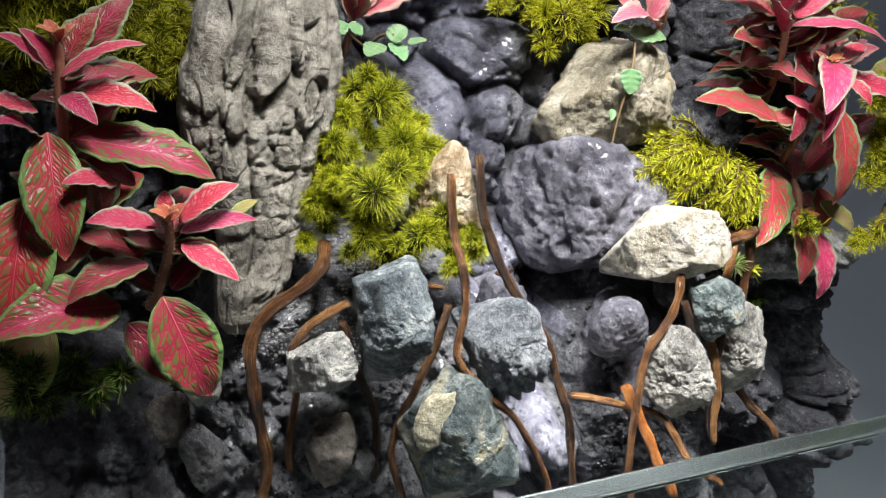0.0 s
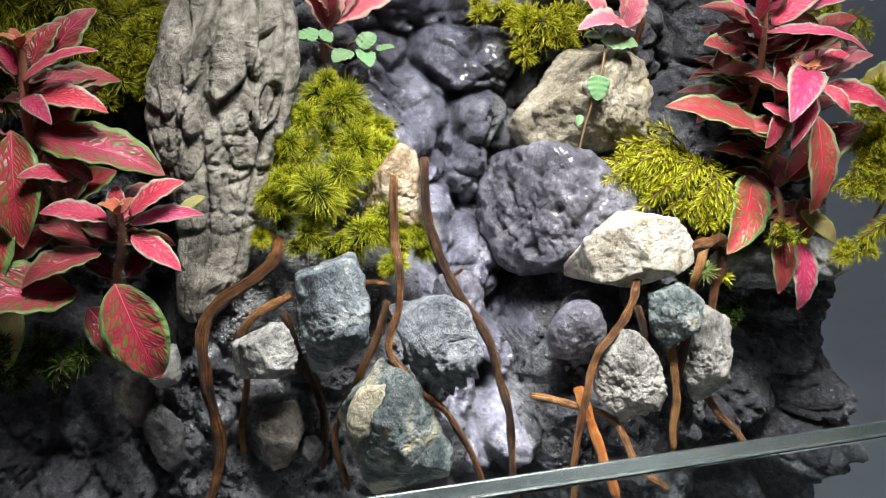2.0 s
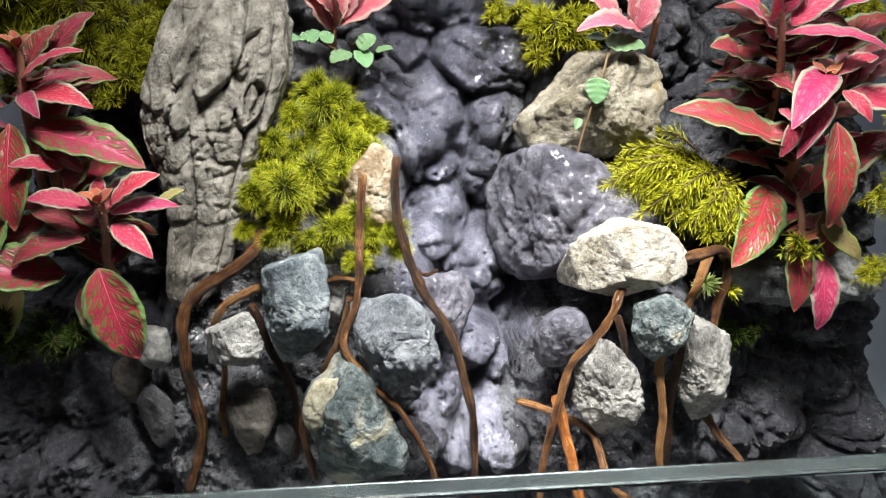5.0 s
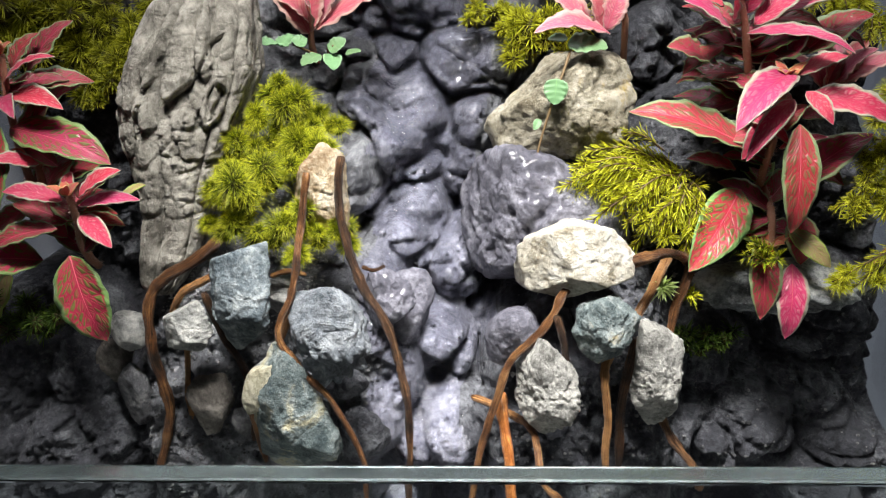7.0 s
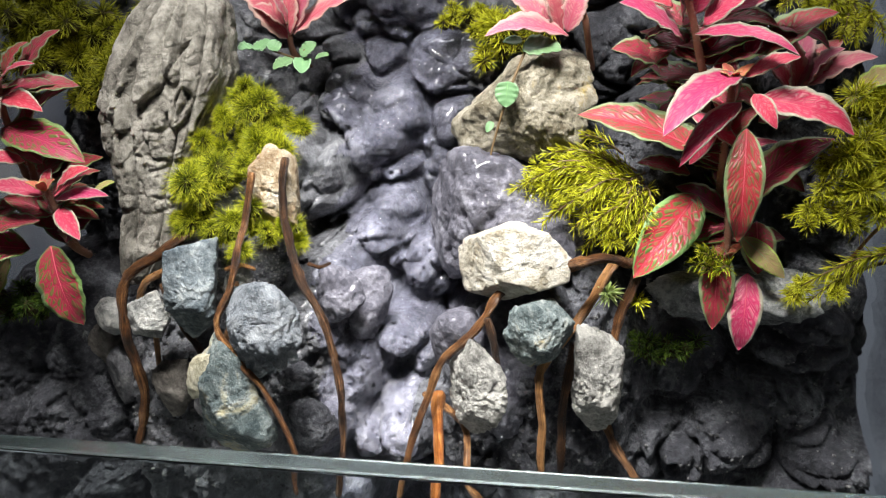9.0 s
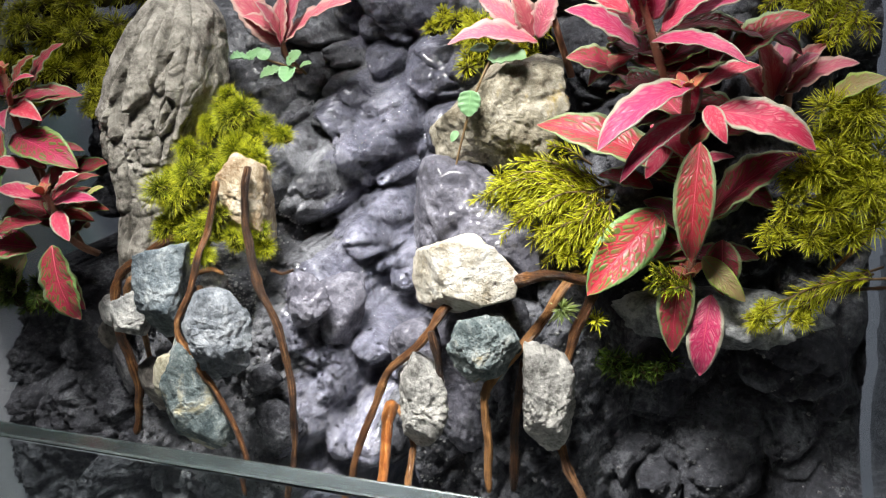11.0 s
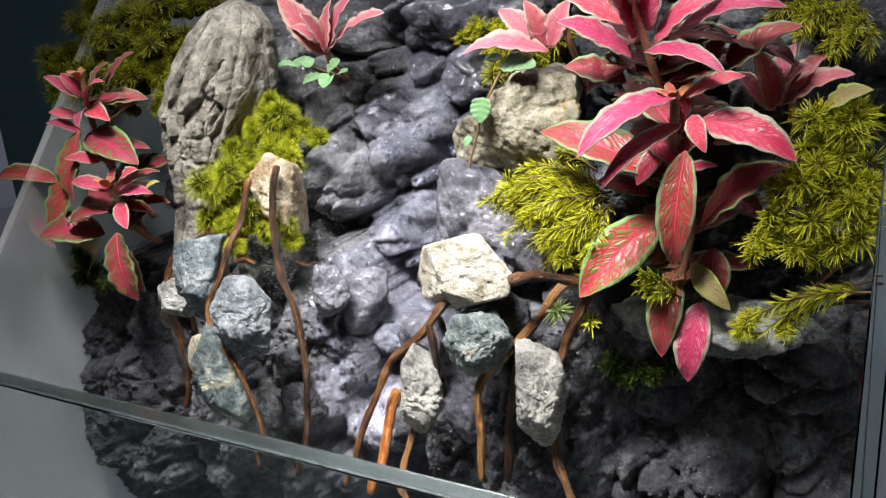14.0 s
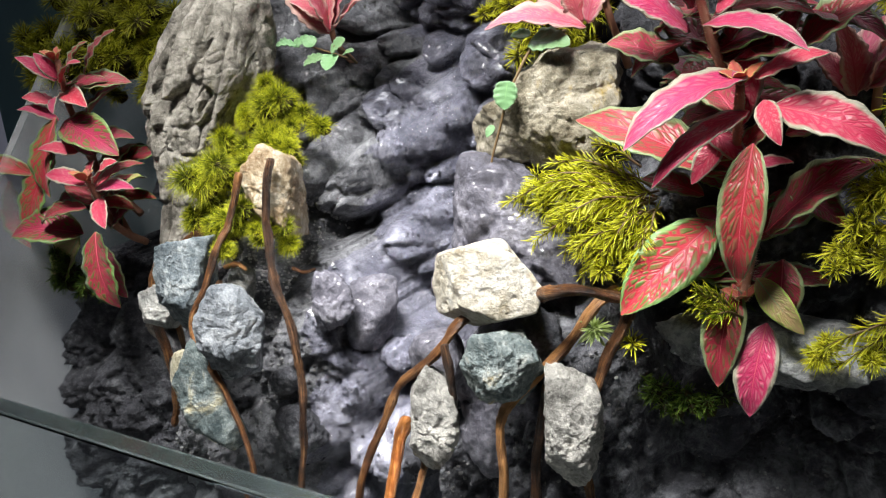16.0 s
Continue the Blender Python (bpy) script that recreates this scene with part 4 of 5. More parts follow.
stone("grey mortar lump under the fluted stone", (-0.0570, 0.0560, 0.1740), (0.0088, 0.0051, 0.0063), M["wall"], 113, planes=14, soft=10, rough=0.09)
stone("wet dark grey lump behind the dark root", (-0.0410, 0.0720, 0.2040), (0.0109, 0.0087, 0.0127), M["damp"], 114, planes=16, soft=9, rough=0.1)
cut_stone("upright tan-brown stone slab behind moss", (-0.0638, 0.0718, 0.2454), ((0.94, 0.33, -0.05, 7.5), (0.95, -0.25, 0.17, 9.6), (-0.92, -0.38, 0.07, 10.2), (-0.77, 0.32, 0.56, 10.5), (-0.97, 0.20, -0.10, 11.5), (0.68, 0.66, 0.31, 13.4), (-0.09, -0.28, -0.96, 13.6), (-0.72, -0.16, 0.67, 14.3), (0.31, 0.45, 0.84, 15.6), (-0.41, -0.61, -0.67, 16.0)),
          M["tan"], 115, soft=24, rough=0.05)
cut_stone("cream-white angular stone resting on roots", (0.0319, 0.0675, 0.2214), ((0.19, 0.18, 0.97, 12.0), (-0.30, 0.13, 0.94, 12.1), (0.63, 0.53, 0.57, 12.1), (0.31, -0.21, -0.93, 12.6), (-0.57, 0.53, 0.63, 14.5), (-0.24, -0.24, -0.94, 14.7), (-0.85, -0.44, 0.28, 16.3), (0.97, 0.09, 0.23, 20.3), (0.73, -0.31, 0.61, 20.3), (0.80, -0.60, -0.05, 21.0), (-0.75, -0.32, -0.57, 20.0), (-0.97, -0.15, -0.1, 18.5), (0.8, 0.5, -0.35, 15.0)),
          M["white"], 116, chips=0.035, pits=0.035, rough=0.03, front=0.72, cracks=0.015, grow=1.13)
cut_stone("large ochre-beige limestone on the rock wall", (0.0339, 0.1196, 0.2717), ((-0.59, -0.20, 0.78, 14.8), (-0.10, -0.26, -0.96, 18.7), (-0.18, 0.01, 0.98, 18.8), (0.27, -0.07, 0.96, 21.2), (0.81, 0.23, -0.53, 22.2), (-0.74, 0.40, 0.54, 22.9), (0.93, 0.36, -0.05, 23.3), (-0.86, -0.50, -0.11, 25.9), (0.64, -0.52, -0.56, 31.0), (0.84, -0.53, 0.14, 32.3), (-0.80, 0.24, -0.55, 35.3)),
          M["ochre"], 117, rough=0.07, chips=0.10, pits=0.03, front=0.55, soft=30)
stone("round wet grey lump under the white stone", (0.0080, 0.0700, 0.1880), (0.0115, 0.0115, 0.0124), M["damp"], 118, planes=24, soft=6, rough=0.04, chips=0.04)
cut_stone("rough beige-grey stone hanging between roots", (0.0208, 0.0449, 0.1757), ((0.85, 0.53, -0.02, 6.9), (-0.84, -0.54, 0.07, 7.0), (0.81, 0.18, -0.56, 8.4), (0.86, -0.42, 0.29, 10.4), (0.70, 0.37, 0.62, 10.5), (-0.81, -0.28, 0.52, 11.3), (-0.85, 0.53, 0.05, 11.4), (-0.70, -0.00, -0.71, 11.8), (-0.67, -0.44, -0.60, 12.0), (0.68, -0.66, -0.31, 12.4), (-0.25, -0.40, -0.88, 14.3), (-0.42, 0.60, 0.69, 15.7), (-0.03, 0.40, 0.92, 17.4)),
          M["pale2"], 119, rough=0.07, pits=0.06, chips=0.06, grow=1.15)
cut_stone("blue-grey stone with ochre stains under the white stone", (0.0417, 0.0529, 0.1975), ((-0.85, 0.49, -0.17, 6.9), (0.31, -0.59, -0.74, 7.4), (0.80, -0.60, -0.02, 7.6), (0.83, -0.20, -0.52, 8.0), (-0.75, 0.20, -0.63, 8.0), (-0.25, 0.28, 0.93, 8.4), (0.62, -0.10, 0.78, 8.5), (-0.85, -0.31, 0.42, 8.5), (-0.65, -0.62, -0.44, 10.6), (0.73, 0.56, 0.39, 10.7)),
          M["tealo"], 120, rough=0.08, soft=22, grow=1.32)
stone("dark damp grey knob of mortar behind roots", (0.0270, 0.0900, 0.1730), (0.0229, 0.0183, 0.0229), M["damp"], 121, planes=18, soft=9, rough=0.08, pits=0.08)
stone("dark damp mortar foot behind roots", (0.0230, 0.0780, 0.1560), (0.0122, 0.0098, 0.0192), M["damp"], 122, planes=18, soft=9, rough=0.09, pits=0.08)
stone("grey mortar lump beside the white stone", (0.0430, 0.0800, 0.1980), (0.0112, 0.0093, 0.0103), M["wall"], 123, planes=14, soft=10, rough=0.08)
cut_stone("long rough beige-grey stone hanging beside roots", (0.0641, 0.0631, 0.1716), ((-0.76, 0.63, 0.16, 7.6), (0.99, -0.09, -0.09, 7.8), (-0.90, -0.43, 0.03, 8.4), (0.90, 0.42, 0.06, 8.6), (0.77, -0.63, -0.03, 8.9), (-1.00, 0.01, 0.05, 9.4), (-0.84, 0.41, -0.35, 9.6), (-0.83, -0.26, -0.49, 11.6), (0.43, 0.54, 0.72, 16.1), (0.55, -0.02, 0.84, 16.6), (0.21, -0.63, -0.75, 18.0), (0.6, 0.1, -0.8, 15.5), (0.85, 0.4, -0.35, 8.5), (0.2, 0.4, -0.9, 17.5)),
          M["pale2"], 124, rough=0.07, pits=0.08, soft=24, front=0.7, grow=1.15)
stone("flat dark ledge stone under the red plant", (0.1220, 0.0980, 0.1970), (0.0403, 0.0193, 0.0120), M["slate"], 125, planes=9, rough=0.08, chips=0.16)
cut_stone("large pitted damp grey boulder under the ochre stone", (0.024, 0.1132, 0.2256), ((0.58, 0.46, 0.68, 15.8), (0.13, -0.29, -0.95, 20.8), (0.54, -0.10, 0.83, 21.5), (-0.87, -0.49, 0.09, 22.3), (0.12, 0.28, 0.95, 22.5), (0.92, 0.39, -0.05, 22.9), (-0.93, -0.08, 0.37, 31.1), (-0.69, -0.33, -0.64, 32.5), (0.85, -0.46, 0.28, 33.3), (-0.78, 0.11, -0.62, 35.0), (-0.67, 0.41, 0.62, 36.7), (-0.94, 0.34, -0.08, 38.3)),
          M["damp"], 126, rough=0.055, pits=0.12, soft=12, chips=0.03, front=0.8, cracks=0.02, grow=1.2)

# ---- roots ----
root("thick brown root winding down the mortar", [(-0.1050, 0.0780, 0.2330), (-0.1100, 0.0680, 0.2260), (-0.1280, 0.0640, 0.2160), (-0.1350, 0.0620, 0.2050), (-0.1350, 0.0600, 0.1840), (-0.1330, 0.0620, 0.1580), (-0.1400, 0.0620, 0.1320)], 0.0047, 1)
root("thin brown root bending over the mortar", [(-0.1050, 0.0500, 0.2210), (-0.1170, 0.0520, 0.2140), (-0.1230, 0.0560, 0.2030), (-0.1220, 0.0600, 0.1870), (-0.1250, 0.0640, 0.1600), (-0.1220, 0.0660, 0.1290)], 0.0029, 2)
root("short brown root with broken top between stones", [(-0.1080, 0.0490, 0.2150), (-0.1030, 0.0520, 0.1950), (-0.0960, 0.0540, 0.1770), (-0.0970, 0.0560, 0.1490)], 0.0031, 3, M["root_dark"])
root("thin orange-brown root crossing the green-grey stone", [(-0.0670, 0.0580, 0.2580), (-0.0690, 0.0500, 0.2400), (-0.0690, 0.0420, 0.2320), (-0.0710, 0.0350, 0.2190), (-0.0750, 0.0300, 0.2060), (-0.0680, 0.0270, 0.1950), (-0.0560, 0.0240, 0.1810), (-0.0470, 0.0220, 0.1610), (-0.0450, 0.0200, 0.1440)], 0.0027, 4)
root("dark brown root behind the orange-brown root", [(-0.0730, 0.0440, 0.2180), (-0.0770, 0.0460, 0.2020), (-0.0840, 0.0460, 0.1880), (-0.0900, 0.0460, 0.1770), (-0.0930, 0.0460, 0.1640), (-0.0890, 0.0440, 0.1460)], 0.0029, 5, M["root_dark"])
root("long dark brown root from a cut upright tip", [(-0.0550, 0.0630, 0.2630), (-0.0560, 0.0580, 0.2490), (-0.0530, 0.0540, 0.2320), (-0.0470, 0.0480, 0.2170), (-0.0370, 0.0430, 0.2000), (-0.0340, 0.0400, 0.1860), (-0.0310, 0.0350, 0.1700), (-0.0310, 0.0310, 0.1520), (-0.0320, 0.0280, 0.1390)], 0.0032, 6, M["root_dark"])
root("bent brown root under the white stone", [(0.0350, 0.0740, 0.2090), (0.0280, 0.0580, 0.2100), (0.0190, 0.0500, 0.1990), (0.0070, 0.0460, 0.1880), (0.0010, 0.0410, 0.1730), (-0.0040, 0.0360, 0.1600), (-0.0090, 0.0300, 0.1380)], 0.0032, 7)
root("short orange-brown root beside the water", [(0.0030, 0.0540, 0.1700), (0.0040, 0.0420, 0.1590), (0.0070, 0.0260, 0.1400)], 0.0045, 8, M["root_orange"])
root("thin brown root leaning across the water", [(-0.0090, 0.0740, 0.1580), (0.0060, 0.0600, 0.1590), (0.0150, 0.0450, 0.1590), (0.0180, 0.0300, 0.1480), (0.0260, 0.0240, 0.1420)], 0.0031, 9)
root("short dark brown root stub below the white stone", [(0.0240, 0.0500, 0.2040), (0.0270, 0.0480, 0.1920), (0.0280, 0.0460, 0.1830)], 0.0031, 10, M["root_dark"])
root("straight dark brown root beside the hanging stone", [(0.0550, 0.0640, 0.1890), (0.0510, 0.0620, 0.1650), (0.0490, 0.0580, 0.1350)], 0.0040, 11, M["root_dark"])
root("long bent light brown root below the pink plant", [(0.0710, 0.0880, 0.2160), (0.0680, 0.0780, 0.2140), (0.0590, 0.0700, 0.2000), (0.0450, 0.0580, 0.1840), (0.0420, 0.0520, 0.1770), (0.0430, 0.0500, 0.1640), (0.0430, 0.0480, 0.1400)], 0.0037, 12)
root("straight brown root going behind the long stone", [(0.0790, 0.0900, 0.2140), (0.0780, 0.0800, 0.2110), (0.0730, 0.0750, 0.1980), (0.0680, 0.0700, 0.1840)], 0.0043, 13)
root("light brown root reaching from the white stone", [(0.0340, 0.0820, 0.2070), (0.0490, 0.0680, 0.2170), (0.0620, 0.0620, 0.2240), (0.0760, 0.0780, 0.2170), (0.0790, 0.0900, 0.2150)], 0.0043, 14)
root("dark brown root end at the foot", [(0.0640, 0.0700, 0.1580), (0.0710, 0.0610, 0.1460), (0.0780, 0.0550, 0.1370), (0.0800, 0.0540, 0.1300)], 0.0034, 15, M["root_dark"])
root("thin pale twig lying behind the blue-grey stone", [(-0.0840, 0.0580, 0.2180), (-0.0770, 0.0580, 0.2200), (-0.0700, 0.0560, 0.2190)], 0.0022, 16)
root("tiny brown twig on a wet lump", [(-0.0490, 0.0600, 0.2210), (-0.0450, 0.0620, 0.2190), (-0.0410, 0.0640, 0.2200)], 0.0015, 17)
root("thin dark stem hanging with the side moss", [(0.1760, 0.1000, 0.2580), (0.1710, 0.0920, 0.2530), (0.1710, 0.0900, 0.2360), (0.1620, 0.0880, 0.2250), (0.1500, 0.0830, 0.2110)], 0.0016, 18)
root("thin dark stem trailing over the ledge", [(0.1790, 0.0900, 0.2160), (0.1630, 0.0850, 0.2150), (0.1460, 0.0800, 0.2070)], 0.0013, 19)

# ---- plants ----
FIT = "pink and red fittonia with green-rimmed leaves"
LOWER_LEFT_LEAVES = [
    ((-0.1540, 0.0560, 0.2510), (-0.1360, 0.0560, 0.2610), 0.0091, "y"),
    ((-0.1580, 0.0560, 0.2520), (-0.1570, 0.0600, 0.2600), 0.0060, "y"),
    ((-0.1600, 0.0560, 0.2500), (-0.1790, 0.0500, 0.2550), 0.0095, "y"),
    ((-0.1540, 0.0560, 0.2480), (-0.1310, 0.0580, 0.2490), 0.0074, "y"),
    ((-0.1540, 0.0560, 0.2440), (-0.1390, 0.0460, 0.2340), 0.0084, "y"),
    ((-0.1640, 0.0560, 0.2390), (-0.1870, 0.0480, 0.2320), 0.0116, "m"),
    ((-0.1610, 0.0560, 0.2280), (-0.1500, 0.0530, 0.1940), 0.0206, "v"),
    ((-0.1720, 0.0660, 0.2170), (-0.1560, 0.0620, 0.1950), 0.0143, "m"),
    ((-0.1580, 0.0620, 0.2280), (-0.1460, 0.0660, 0.2380), 0.0101, "m"),
    ((-0.1390, 0.0600, 0.2500), (-0.1300, 0.0620, 0.2540), 0.0043, "g"),
    ((-0.1810, 0.0660, 0.2760), (-0.1420, 0.0620, 0.2620), 0.0187, "v"),
]
LOWER_LEFT_LEAVES += [
    ((-0.1700, 0.0620, 0.2630), (-0.1840, 0.0520, 0.2660), 0.0080, "y"),
    ((-0.1650, 0.0660, 0.2610), (-0.1780, 0.0660, 0.2700), 0.0072, "m"),
    ((-0.1650, 0.0660, 0.2390), (-0.1820, 0.0600, 0.2480), 0.0127, "m"),
    ((-0.1730, 0.0580, 0.2260), (-0.2070, 0.0440, 0.2260), 0.0200, "v"),
]
plant("fittonia_plant", FIT + " beside the tall stone", (-0.165, 0.085, 0.215),
      [[(-0.165, 0.085, 0.215), (-0.162, 0.070, 0.225), (-0.158, 0.060, 0.240), (-0.157, 0.055, 0.252)],
       [(-0.163, 0.074, 0.222), (-0.175, 0.075, 0.245), (-0.178, 0.074, 0.262)]], LOWER_LEFT_LEAVES, 1, fillers=9, group="fittonia plants")
UPPER_LEFT_LEAVES = [
    ((-0.1820, 0.0690, 0.2930), (-0.1580, 0.0640, 0.3020), 0.0064, "y"),
    ((-0.1830, 0.0690, 0.2950), (-0.1900, 0.0640, 0.3070), 0.0071, "y"),
    ((-0.1840, 0.0690, 0.2940), (-0.1950, 0.0580, 0.3060), 0.0081, "y"),
    ((-0.1800, 0.0720, 0.2970), (-0.1700, 0.0780, 0.3100), 0.0113, "m"),
    ((-0.1770, 0.0780, 0.2960), (-0.1600, 0.0860, 0.3140), 0.0150, "m"),
    ((-0.1800, 0.0690, 0.2880), (-0.1570, 0.0620, 0.2830), 0.0099, "y"),
    ((-0.1820, 0.0690, 0.2880), (-0.1730, 0.0560, 0.2810), 0.0070, "y"),
    ((-0.1870, 0.0660, 0.2780), (-0.1860, 0.0540, 0.2430), 0.0170, "v"),
    ((-0.1890, 0.0690, 0.2840), (-0.2000, 0.0600, 0.2880), 0.0085, "y"),
    ((-0.1890, 0.0690, 0.2760), (-0.1990, 0.0560, 0.2830), 0.0078, "y"),
    ((-0.1950, 0.0660, 0.2600), (-0.2030, 0.0520, 0.2230), 0.0214, "v"),
]
UPPER_LEFT_LEAVES += [
    ((-0.1790, 0.0700, 0.2450), (-0.1970, 0.0620, 0.2320), 0.0111, "m"),
    ((-0.1810, 0.0700, 0.2420), (-0.1670, 0.0680, 0.2320), 0.0105, "m"),
    ((-0.2030, 0.0600, 0.2520), (-0.2520, 0.0550, 0.2520), 0.0121, "m"),
    ((-0.2390, 0.0660, 0.2460), (-0.2190, 0.0580, 0.2150), 0.0156, "m"),
    ((-0.1950, 0.0700, 0.2190), (-0.2130, 0.0660, 0.1920), 0.0199, "g"),
]
plant("fittonia_plant", FIT + " against the side glass", (-0.178, 0.095, 0.225),
      [[(-0.178, 0.095, 0.225), (-0.184, 0.080, 0.250), (-0.183, 0.072, 0.280), (-0.181, 0.069, 0.303)]], UPPER_LEFT_LEAVES, 2, fillers=11, group="fittonia plants")
MIDDLE_RIGHT_LEAVES = [
    ((0.1130, 0.0850, 0.2870), (0.0860, 0.0560, 0.2700), 0.0148, "y"),
    ((0.1140, 0.0830, 0.2770), (0.0920, 0.0620, 0.2580), 0.0087, "y"),
    ((0.1050, 0.0920, 0.2560), (0.0550, 0.0960, 0.2720), 0.0199, "m"),
    ((0.1160, 0.0800, 0.2680), (0.1140, 0.0740, 0.2270), 0.0140, "m"),
    ((0.1200, 0.0850, 0.2780), (0.1520, 0.0800, 0.2650), 0.0154, "y"),
    ((0.1180, 0.0820, 0.2800), (0.1250, 0.0720, 0.2690), 0.0070, "y"),
    ((0.1150, 0.0850, 0.2860), (0.1340, 0.0880, 0.2920), 0.0084, "y"),
    ((0.1170, 0.0960, 0.2370), (0.1480, 0.0900, 0.2620), 0.0183, "m"),
    ((0.1110, 0.0860, 0.2580), (0.1270, 0.0800, 0.2630), 0.0060, "y"),
    ((0.0980, 0.0920, 0.2720), (0.1140, 0.0840, 0.2600), 0.0083, "y"),
    ((0.1010, 0.0980, 0.2390), (0.0770, 0.0750, 0.2120), 0.0198, "v"),
]
MIDDLE_RIGHT_LEAVES += [
    ((0.1090, 0.0900, 0.2210), (0.1070, 0.0790, 0.1900), 0.0133, "m"),
    ((0.1200, 0.0860, 0.2110), (0.1170, 0.0780, 0.1820), 0.0129, "y"),
    ((0.1170, 0.0840, 0.2260), (0.1320, 0.0780, 0.2120), 0.0083, "g"),
    ((0.1230, 0.0920, 0.2300), (0.1240, 0.0880, 0.2100), 0.0132, "m"),
    ((0.0980, 0.0960, 0.2480), (0.0780, 0.0940, 0.2530), 0.0095, "m"),
    ((0.1220, 0.0950, 0.2680), (0.1390, 0.1000, 0.2700), 0.0096, "m"),
    ((0.1060, 0.0900, 0.2690), (0.0970, 0.0850, 0.2540), 0.0075, "y"),
    ((0.1230, 0.1000, 0.2510), (0.1400, 0.0940, 0.2410), 0.0110, "m"),
    ((0.0980, 0.1000, 0.2300), (0.0870, 0.0950, 0.2200), 0.0089, "m"),
]
plant("fittonia_plant", FIT + " spreading over the ledge", (0.112, 0.118, 0.225),
      [[(0.112, 0.118, 0.225), (0.110, 0.100, 0.245), (0.110, 0.088, 0.265), (0.111, 0.085, 0.284)],
       [(0.112, 0.105, 0.238), (0.113, 0.094, 0.228), (0.112, 0.089, 0.216)]], MIDDLE_RIGHT_LEAVES, 3, fillers=18, group="fittonia plants")
UPPER_RIGHT_LEAVES = [
    ((0.0940, 0.0950, 0.2990), (0.0710, 0.0800, 0.3140), 0.0133, "y"),
    ((0.0890, 0.1000, 0.2900), (0.0680, 0.0920, 0.2970), 0.0142, "m"),
    ((0.0940, 0.0980, 0.3060), (0.0860, 0.0850, 0.3260), 0.0125, "y"),
    ((0.0980, 0.0940, 0.3010), (0.1310, 0.0740, 0.2940), 0.0092, "y"),
    ((0.1010, 0.0960, 0.3040), (0.1240, 0.0960, 0.3180), 0.0124, "y"),
    ((0.1100, 0.1000, 0.2930), (0.1090, 0.0980, 0.2700), 0.0118, "y"),
    ((0.1230, 0.1050, 0.2920), (0.1490, 0.1050, 0.3060), 0.0151, "m"),
    ((0.0980, 0.0980, 0.3080), (0.1050, 0.0960, 0.3290), 0.0117, "y"),
    ((0.1090, 0.1000, 0.3080), (0.1460, 0.0920, 0.3130), 0.0111, "y"),
    ((0.1180, 0.1020, 0.2910), (0.1240, 0.1060, 0.3060), 0.0076, "y"),
    ((0.0900, 0.0980, 0.3110), (0.0630, 0.0980, 0.3240), 0.0129, "y"),
]
UPPER_RIGHT_LEAVES += [
    ((0.0960, 0.0920, 0.3130), (0.0880, 0.0800, 0.3290), 0.0115, "y"),
    ((0.1050, 0.1000, 0.3050), (0.1280, 0.1000, 0.3020), 0.0105, "m"),
    ((0.0910, 0.1000, 0.2960), (0.0750, 0.0950, 0.2860), 0.0095, "m"),
    ((0.1030, 0.1020, 0.2950), (0.1120, 0.1080, 0.3110), 0.0094, "y"),
    ((0.1250, 0.1080, 0.3030), (0.1470, 0.1050, 0.2930), 0.0110, "m"),
]
plant("fittonia_plant", FIT + " above the ochre stone", (0.105, 0.125, 0.245),
      [[(0.105, 0.125, 0.245), (0.104, 0.108, 0.275), (0.099, 0.098, 0.298), (0.094, 0.094, 0.318)]], UPPER_RIGHT_LEAVES, 4, fillers=20, group="fittonia plants")
plant("pink_plant", "pale pink serrated plant beside the ochre stone", (0.056, 0.130, 0.292),
      [[(0.058, 0.140, 0.285), (0.057, 0.126, 0.303), (0.056, 0.124, 0.310)]], [
    ((0.0500, 0.1200, 0.3010), (0.0180, 0.1040, 0.3030), 0.0132, "p"),
    ((0.0470, 0.1240, 0.3020), (0.0400, 0.1200, 0.3220), 0.0105, "p"),
    ((0.0490, 0.1240, 0.3020), (0.0570, 0.1280, 0.3210), 0.0105, "p"),
    ((0.0430, 0.1260, 0.3030), (0.0230, 0.1300, 0.3190), 0.0113, "p"),
], 5, group="pale pink plants", stem_width=0.003)
plant("pink_plant", "pale pink serrated plant at the side glass", (0.142, 0.130, 0.270),
      [[(0.142, 0.135, 0.268), (0.144, 0.122, 0.282), (0.146, 0.118, 0.290)]], [
    ((0.1380, 0.1180, 0.2760), (0.1320, 0.1120, 0.2990), 0.0117, "p"),
    ((0.1380, 0.1180, 0.2770), (0.1440, 0.1240, 0.2990), 0.0115, "p"),
    ((0.1390, 0.1180, 0.2780), (0.1550, 0.1220, 0.2950), 0.0123, "p"),
    ((0.1400, 0.1180, 0.2780), (0.1650, 0.1100, 0.2890), 0.0129, "p"),
    ((0.1420, 0.1160, 0.2790), (0.1520, 0.1050, 0.2930), 0.0107, "p"),
    ((0.1370, 0.1180, 0.2760), (0.1240, 0.1200, 0.2900), 0.0088, "p"),
    ((0.1530, 0.1040, 0.2710), (0.1720, 0.0920, 0.2860), 0.0135, "g"),
], 6, group="pale pink plants", stem_width=0.003)
